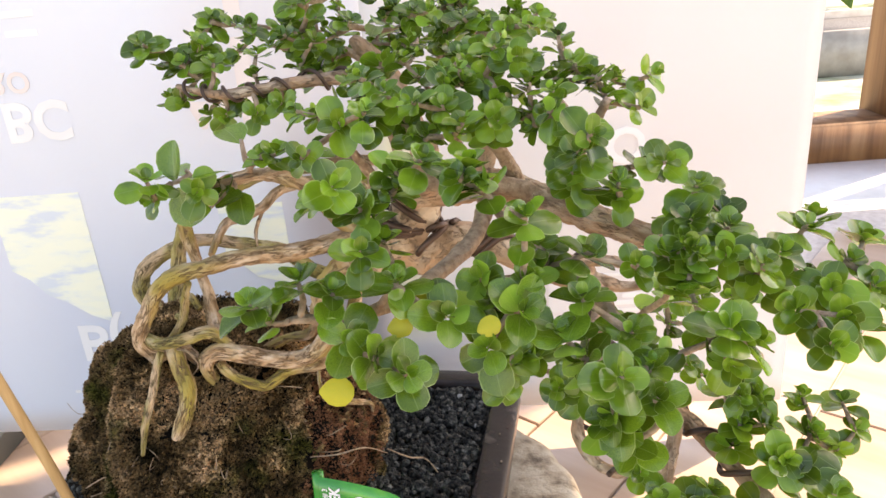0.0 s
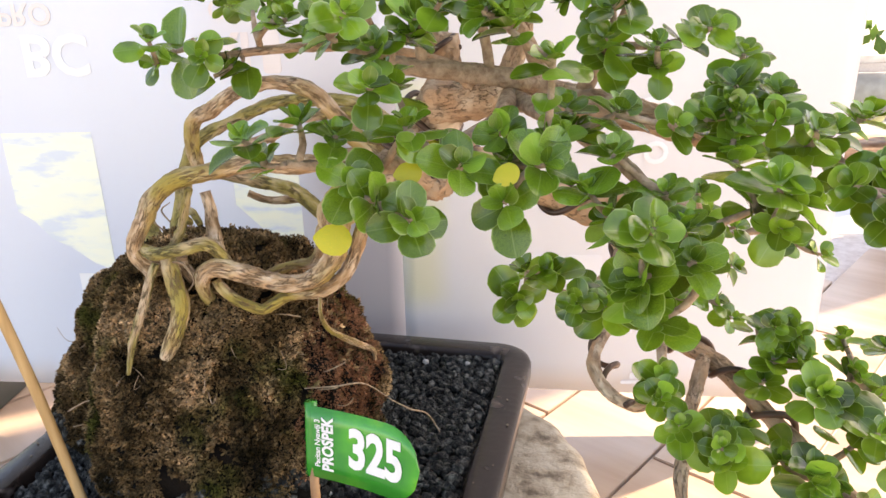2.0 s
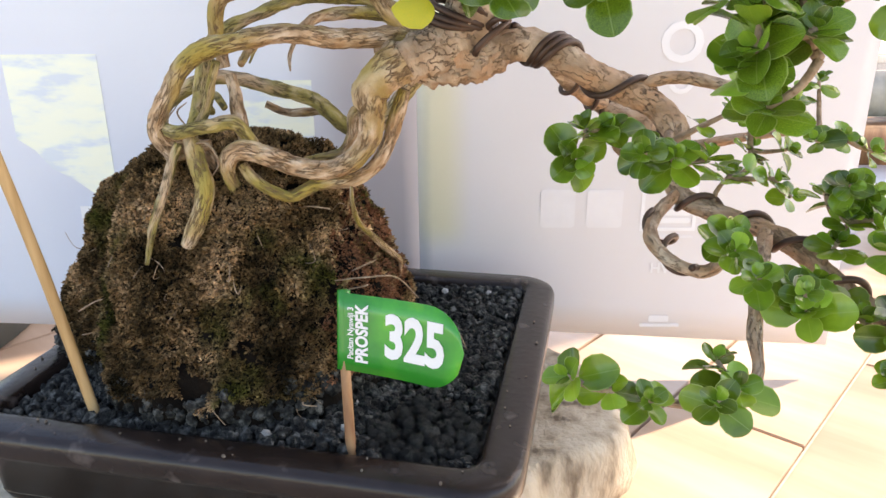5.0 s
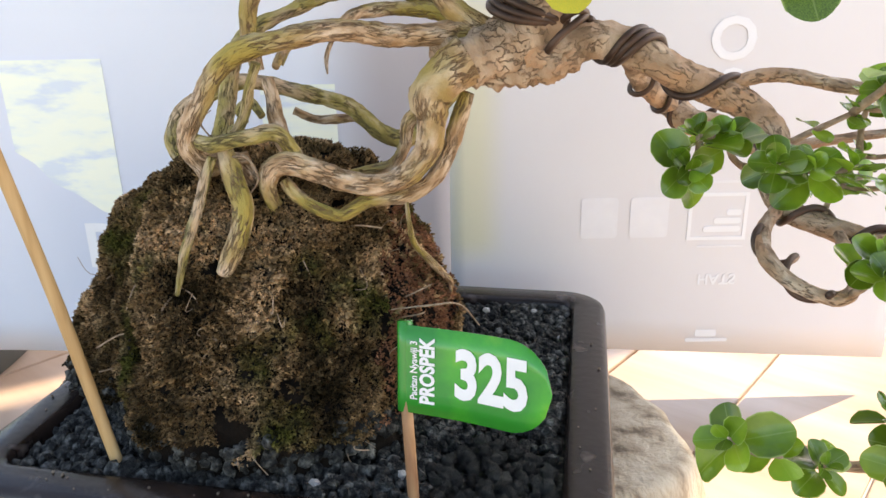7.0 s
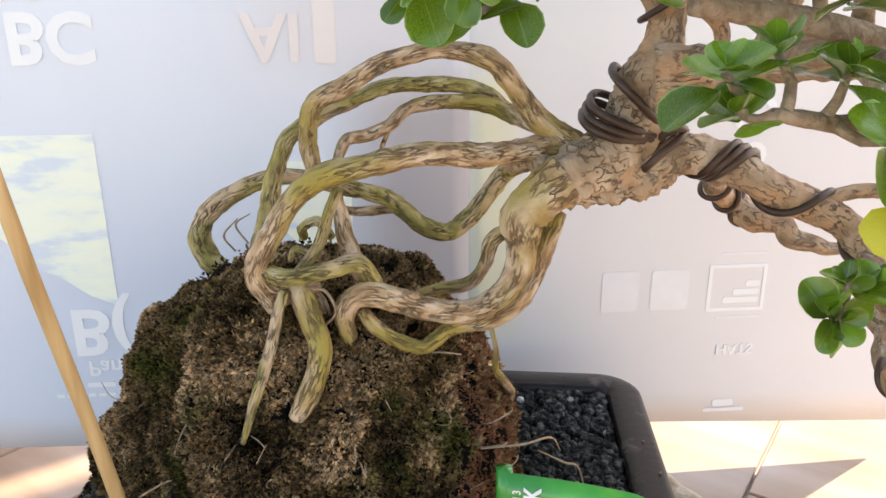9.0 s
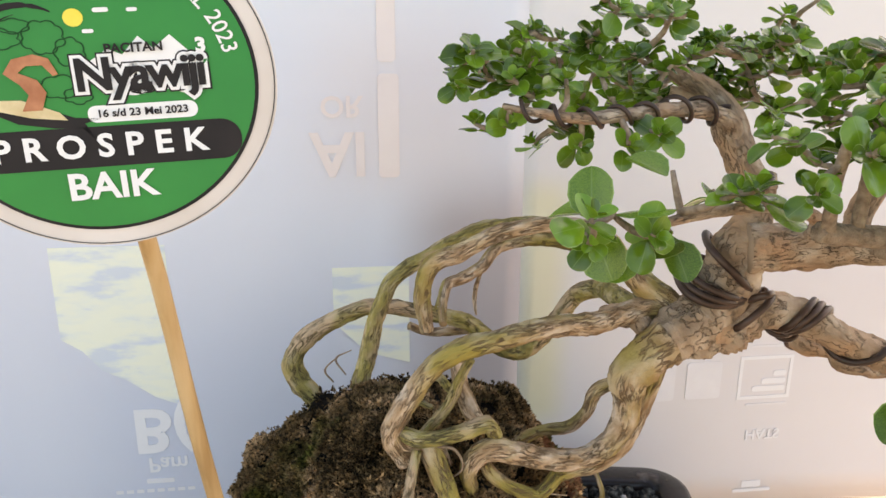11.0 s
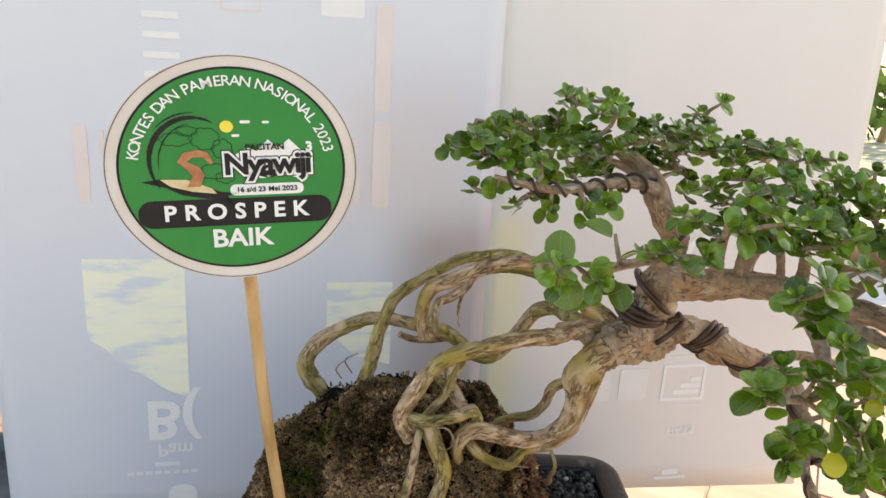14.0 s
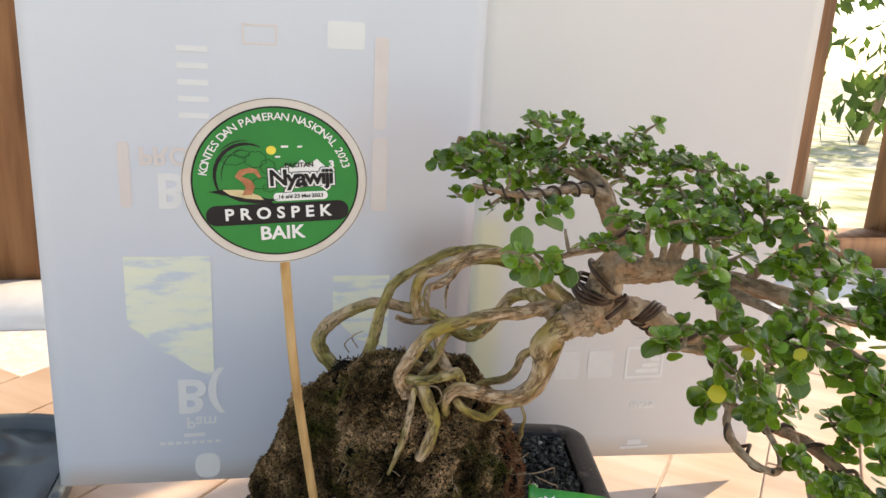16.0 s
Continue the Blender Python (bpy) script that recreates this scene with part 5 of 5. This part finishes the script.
for d, p, pairs, size, single in sorted(jobs, key=lambda j: j[0]):
    base = min(nodes, key=lambda n: (p - n).length + 0.25 * max(0, n.z - p.z))
    if (p - base).length > 0.004:
        twig(base, p, 0.0010 + 0.012 * min(0.05, (p - base).length))
    rosette(p, base, pairs, size * rng.uniform(0.88, 1.12), single)
    if pairs > 3 and (p - base).length > 0.02:
        rosette(base.lerp(p, 0.55) + Vector((0, 0, 0.003)), base.lerp(p, 0.4), 1, size * 0.95, False)
for bucket, material in (("green", LEAF), ("young", LEAF_YOUNG)):
    me = bpy.data.meshes.new("foliage")
    me.from_pydata(loose[bucket][0], [], loose[bucket][1])
    me.uv_layers.new(name="blade").data.foreach_set("uv", loose[bucket][2])
    me.materials.append(material)
    me.shade_smooth()
    o = tagged(new("foliage", me), kind="stuff")
    o.parent = tree
for x, y, z, s in ((-0.045, 0.202, 0.331, 0.0125), (0.006, 0.208, 0.348, 0.009), (-0.016, 0.218, 0.353, 0.0085), (-0.023, 0.212, 0.348, 0.0095)):
    base = min(nodes, key=lambda n: (Vector((x, y, z)) - n).length)
    m = Matrix.Translation((x, y, z)) @ pose(0, 0, 0, 62, rng.uniform(-30, 30), rng.uniform(-20, 20)) @ Matrix.Diagonal((s, s, s, 1)) @ Matrix.Translation((-0.5, 0, 0))
    put_leaf(rng.choice(yellow), m, True, "young")


# ---- round award sign on its stick ----
sign = thing("award_sign", "round green award card with white border on a bamboo stick", "sign", (-0.234, 0.346, SOIL))
bm = bmesh.new()
tube(bm, [(0.0020, 0.0000, -0.0200, 1.0), (-0.0122, -0.0040, 0.0865, 1.0), (-0.0235, -0.0120, 0.1725, 1.0), (-0.0292, -0.0235, 0.2440, 1.0), (-0.0320, -0.0440, 0.3000, 0.9)], 0.0030, 8, 0.02, 0.05, 30)
part("stick", bm, BAMBOO, sign, "square-cut bamboo stick")
DISC = Matrix.Translation(Vector((-0.2682, 0.2975, 0.4224)) - Vector((-0.234, 0.346, SOIL))) @ pose(0, 0, 0, -3, -3.2, 1) @ Matrix.Diagonal((0.926, 1, 0.843, 1))
RD = 0.0535
bm = bmesh.new()
flat_shape(bm, [(RD * (1 + 0.006 * noise.noise(Vector((math.cos(a) * 2.5, math.sin(a) * 2.5, 0)))) * math.cos(a), RD * (1 + 0.006 * noise.noise(Vector((math.cos(a) * 2.5, math.sin(a) * 2.5, 4)))) * math.sin(a)) for a in [2 * math.pi * k / 80 for k in range(80)]], 0.0012, DISC)
part("card", bm, CARD, sign, "white card disc with an uneven cut edge", smooth=False)


def on_sign(name, outlines, material, lift, label=""):
    b = bmesh.new()
    for o in outlines:
        flat_shape(b, o, 0.0001, DISC @ Matrix.Translation((0, -0.0006 - lift, 0)))
    return part(name, b, material, sign, label, smooth=False)


on_sign("border_line", [disc_outline(0.0530, 80, 0, 360, 0.0527)], INK, 0.0002)
on_sign("ring", [disc_outline(0.0481, 80)], INK, 0.0002)
on_sign("green_face", [disc_outline(0.0470, 80)], GREEN, 0.0004, "green printed face")
on_sign("name_band", [[(x, z - 0.0203) for x, z in rounded(0.0412, 0.0066, 0.0060, 6)]], INK, 0.0006, "black rounded band")


def sign_words(text, x, z, size, material, bold=0.0, spacing=1.0, turn=0.0, name="lettering", lift=0.0009):
    b = bmesh.new()
    words(b, text, size, DISC @ Matrix.Translation((x, -0.0006 - lift, z)) @ Matrix.Rotation(radians(turn), 4, "Y"), bold, spacing, 0.00005)
    return part(name, b, material, sign, smooth=False)


sign_words("PROSPEK", 0.0, -0.0203, 0.0104, WHITE_INK, 0.0003, 1.62)
sign_words("BAIK", 0.0015, -0.0335, 0.0122, WHITE_INK, 0.0003)
b = bmesh.new()
arc = "KONTES DAN PAMERAN NASIONAL 2023"
wide = [{"I": 0.5, "M": 1.5, " ": 0.62, "N": 1.12, "O": 1.15, "A": 1.12}.get(ch, 0.92) for ch in arc]
for k, ch in enumerate(arc):
    if ch == " ":
        continue
    a = 171 - 161 * (sum(wide[:k]) + wide[k] / 2) / sum(wide)
    words(b, ch, 0.0068, DISC @ Matrix.Translation((0.0415 * math.cos(radians(a)), -0.0014, 0.0415 * math.sin(radians(a)))) @ Matrix.Rotation(radians(90 - a), 4, "Y"), 0.00006, 1.0, 0.00005)
part("lettering", b, WHITE_INK, sign, smooth=False)
on_sign("date_box", [[(x + 0.0135, z - 0.0098) for x, z in rounded(0.0158, 0.0027, 0.0024, 4)]], WHITE_INK, 0.0006)
sign_words("16 s/d 23 Mei 2023", 0.0135, -0.0098, 0.0034, INK, 0.00008)
# emblem: brush arc, tiny tree, sun and hill line as plain shapes
def brush(cx, cz, rx, rz, a0, a1, thick, n=40):
    """A tapering, ragged brush stroke round part of an ellipse."""
    rim, core = [], []
    for k in range(n + 1):
        u = k / n
        a, w = radians(a0 + (a1 - a0) * u), thick * math.sin(math.pi * min(1.0, u + 0.03)) ** 0.7 * (1 + 0.45 * noise.noise(Vector((k * 0.9, cx * 300, 2))))
        rim.append((cx + (rx + w / 2) * math.cos(a), cz + (rz + w / 2) * math.sin(a)))
        core.append((cx + (rx - w / 2) * math.cos(a), cz + (rz - w / 2) * math.sin(a)))
    return rim + core[::-1]


def scallop(cx, cz, rx, rz, lobes, line=0.00042, n=72):
    """A lobed outline like a drawn clump of leaves."""
    edge = [(2 * math.pi * k / n, 1 + 0.17 * abs(math.sin(lobes * math.pi * k / n)) + 0.10 * noise.noise(Vector((math.cos(2 * math.pi * k / n) * 2, math.sin(2 * math.pi * k / n) * 2, cx * 500)))) for k in range(n + 1)]
    return [(cx + rx * r * math.cos(a), cz + rz * r * math.sin(a)) for a, r in edge] + [(cx + (rx * r - line) * math.cos(a), cz + (rz * r - line) * math.sin(a)) for a, r in edge[::-1]]


on_sign("brush_arc", [brush(-0.0165, 0.0045, 0.0182, 0.0205, 62, 222, 0.0024), brush(-0.0165, 0.0045, 0.0205, 0.0228, 85, 140, 0.0007), brush(-0.0150, 0.0035, 0.0160, 0.0190, 100, 190, 0.0006),
                      [(-0.039, -0.0045), (-0.030, -0.0032), (-0.022, -0.0045), (-0.012, -0.0080), (-0.006, -0.0105), (0.0015, -0.0112), (-0.0035, -0.0125), (-0.0005, -0.0185), (-0.0045, -0.0140), (-0.012, -0.0135), (-0.022, -0.0115), (-0.029, -0.0075)]], INK, 0.0006)
on_sign("tiny_ground", [[(-0.031, -0.0035), (-0.020, -0.004), (-0.010, -0.0085), (-0.008, -0.0112), (-0.018, -0.0098), (-0.027, -0.007)]], SAND_INK, 0.0008)
on_sign("tiny_trunk", [[(-0.020, -0.0075), (-0.0145, -0.0075), (-0.0125, -0.002), (-0.0145, 0.002), (-0.0195, 0.0045), (-0.017, 0.0065), (-0.0125, 0.0065), (-0.010, 0.003), (-0.0085, 0.0035), (-0.0105, 0.0085), (-0.0145, 0.010), (-0.0205, 0.0088), (-0.0235, 0.0045), (-0.0195, 0.0008), (-0.0175, -0.0025)]], BROWN_INK, 0.0010)
on_sign("tiny_foliage", [scallop(-0.0235, 0.0150, 0.0058, 0.0030, 7), scallop(-0.0110, 0.0150, 0.0055, 0.0048, 8), scallop(-0.0045, 0.0100, 0.0040, 0.0042, 7), scallop(-0.0085, -0.0005, 0.0056, 0.0034, 7), scallop(-0.0040, -0.0035, 0.0038, 0.0026, 6), scallop(-0.0185, 0.0188, 0.0040, 0.0022, 6)], DARK_INK, 0.0006)
on_sign("tiny_sun", [disc_outline(0.0028, 20, 0, 360, None, -0.0020, 0.0205)], SUN_INK, 0.0006)
on_sign("tiny_cloud", [[(x + 0.0058, z + 0.0225) for x, z in rounded(0.0022, 0.0007, 0.0006, 3)], [(x + 0.0145, z + 0.0222) for x, z in rounded(0.0015, 0.0006, 0.0005, 3)], [(x + 0.0015, z + 0.0162) for x, z in rounded(0.0016, 0.0006, 0.0005, 3)]], WHITE_INK, 0.0006)
on_sign("emblem_skyline", [[(0.000, 0.0065), (0.006, 0.0105), (0.010, 0.0085), (0.015, 0.0140), (0.019, 0.0100), (0.024, 0.0140), (0.029, 0.0085), (0.033, 0.0065), (0.031, -0.001), (0.026, -0.0045), (0.021, -0.003), (0.012, -0.0045), (0.003, -0.0035)]], WHITE_INK, 0.0006)
for grow, tone, lift in ((0.0019, INK, 0.0007), (0.0014, WHITE_INK, 0.0009), (0.00040, INK, 0.0011)):
    sign_words("Nyawiji", 0.0145, 0.0022, 0.0142, tone, grow, 0.88, 0.0, "lettering", lift)
sign_words("PACITAN", 0.0135, 0.0104, 0.0040, INK, 0.00012, 1.0, 0.0, "lettering", 0.0012)
sign_words("3", 0.0325, 0.0100, 0.0062, WHITE_INK, 0.0003)

# ---- number flag ----
flag = thing("number_flag", "glossy green number flag folded round a wooden stick in the grit", "flag", (-0.088, 0.312, SOIL))
bm = bmesh.new()
tube(bm, [(0.0010, -0.0030, -0.015), (-0.0005, 0.0030, 0.02), (-0.0022, 0.0105, 0.050)], 0.0026, 8, 0.02, 0.06, 40)
part("stick", bm, STICK_RED, flag, "reddish split-wood stick")
FM = Matrix.Translation((0.0002, 0.0135, 0.0648)) @ pose(0, 0, 0, -9, -3, -27)
FL, FH = 0.0660, 0.0392


def flag_depth(x):
    return -0.0035 + 0.0022 * math.sin(x / FL * 3.4)


bm = bmesh.new()
cols = 26
fr, bk = [], []
for i in range(cols + 1):
    x = -0.003 + (FL + 0.003) * i / cols
    h = FH / 2 if x < FL - 0.020 else FH / 2 * math.sqrt(max(0.0004, 1 - ((x - FL + 0.020) / 0.020) ** 2))
    for lay, dy in ((fr, 0), (bk, 0.0004)):
        lay.append([bm.verts.new(FM @ Vector((x, flag_depth(x) + dy, h * s))) for s in (-1, -0.5, 0, 0.5, 1)])
for i in range(cols):
    for k in range(4):
        bm.faces.new((fr[i][k], fr[i + 1][k], fr[i + 1][k + 1], fr[i][k + 1]))
        bm.faces.new((bk[i][k], bk[i][k + 1], bk[i + 1][k + 1], bk[i + 1][k]))
    bm.faces.new((fr[i][0], bk[i][0], bk[i + 1][0], fr[i + 1][0]))
    bm.faces.new((fr[i][4], fr[i + 1][4], bk[i + 1][4], bk[i][4]))
part("paper", bm, FLAG_GREEN, flag, "laminated green paper with a rounded end")
bm = bmesh.new()
tube(bm, [(-0.0025, -0.001, -FH / 2), (-0.0025, -0.001, FH / 2 + 0.001)], 0.0034, 10, 0.01)
bmesh.ops.transform(bm, matrix=FM, verts=bm.verts[:])
part("sleeve", bm, FLAG_GREEN, flag)


def flag_words(text, x, z, size, bold, turn=0, spacing=1.0, stretch=1.0):
    b = bmesh.new()
    words(b, text, size, Matrix.Translation((x, 0, z)) @ Matrix.Rotation(radians(turn), 4, "Y") @ Matrix.Diagonal((stretch, 1, 1, 1)), bold, spacing, 0.00005)
    for v in b.verts:
        v.co.y += flag_depth(v.co.x) - 0.0005
    bmesh.ops.transform(b, matrix=FM, verts=b.verts[:])
    return part("lettering", b, WHITE_INK, flag, smooth=False)


flag_words("325", 0.0390, 0.0, 0.0290, 0.0011, 0, 0.98, 0.80)
flag_words("PROSPEK", 0.0100, 0.0, 0.0092, 0.00035, -90, 1.0, 0.78)
flag_words("Pacitan Nyawiji 3", 0.0036, 0.0, 0.0046, 0.00006, -90, 0.95, 0.88)

# ---- dark tray beside the banner ----
bowl = thing("plastic_tray", "low dark grey rounded tray of crumpled dark sheeting on the floor", "tray", (-0.634, 0.632, 0.0))


def oval(hx, hy, z, n=64):
    out = []
    for k in range(n):
        c, d = math.cos(2 * math.pi * k / n), math.sin(2 * math.pi * k / n)
        out.append((hx * math.copysign(abs(c) ** 0.55, c), hy * math.copysign(abs(d) ** 0.55, d), z))
    return out


bm = bmesh.new()
loft(bm, [oval(0.147 + o, 0.157 + o, z) for o, z in ((-0.016, 0.0), (-0.010, 0.003), (-0.003, 0.034), (0.001, 0.037), (0.001, 0.043), (-0.002, 0.0445), (-0.008, 0.0445), (-0.011, 0.042), (-0.018, 0.010))], True, True)
part("body", bm, BOWL, bowl)
bm = bmesh.new()
rings = [[bm.verts.new((x, y, z + (0.018 * (1 - j / 14) + 0.016 * noise.noise(Vector((x * 22, y * 22, 2)))) * min(1.0, (14 - j) / 3))) for x, y, z in oval(0.129 * (j + 0.05) / 14, 0.139 * (j + 0.05) / 14, 0.032, 56)] for j in range(15)]
for r0, r1 in zip(rings, rings[1:]):
    for k in range(56):
        bm.faces.new((r0[k], r1[k], r1[(k + 1) % 56], r0[(k + 1) % 56]))
bm.faces.new(rings[0])
part("crumpled_sheeting", bm, SHEETING, bowl, "crumpled dark sheeting")

# ---- floor tiles ----
TILE_W, TILE_L, ANG = 0.111, 0.36, 50.0
bm = bmesh.new()
box(bm, -TILE_L / 2 + 0.0015, TILE_L / 2 - 0.0015, -TILE_W / 2 + 0.0015, TILE_W / 2 - 0.0015, -0.006, 0.0, 0.0008)
one = part("tile", bm, TILE, floor, smooth=False)
ax, ay = Vector((math.cos(radians(ANG)), math.sin(radians(ANG)), 0)), Vector((-math.sin(radians(ANG)), math.cos(radians(ANG)), 0))
origin = Vector((0.151, 0.562, 0)) + ax * TILE_L / 2 - ay * TILE_W / 2
first = True
for j in range(-22, 23):
    for i in range(-7, 8):
        c = origin + ax * (TILE_L * (i + 0.5 * (j % 2))) + ay * TILE_W * j
        if not (-1.15 < c.x < 1.6 and -0.75 < c.y < 1.02):
            continue
        if first:
            o, first = one, False
        else:
            o = new("tile", one.data)
            o.parent = floor
        o.location, o.rotation_euler = c, (0, 0, radians(ANG))
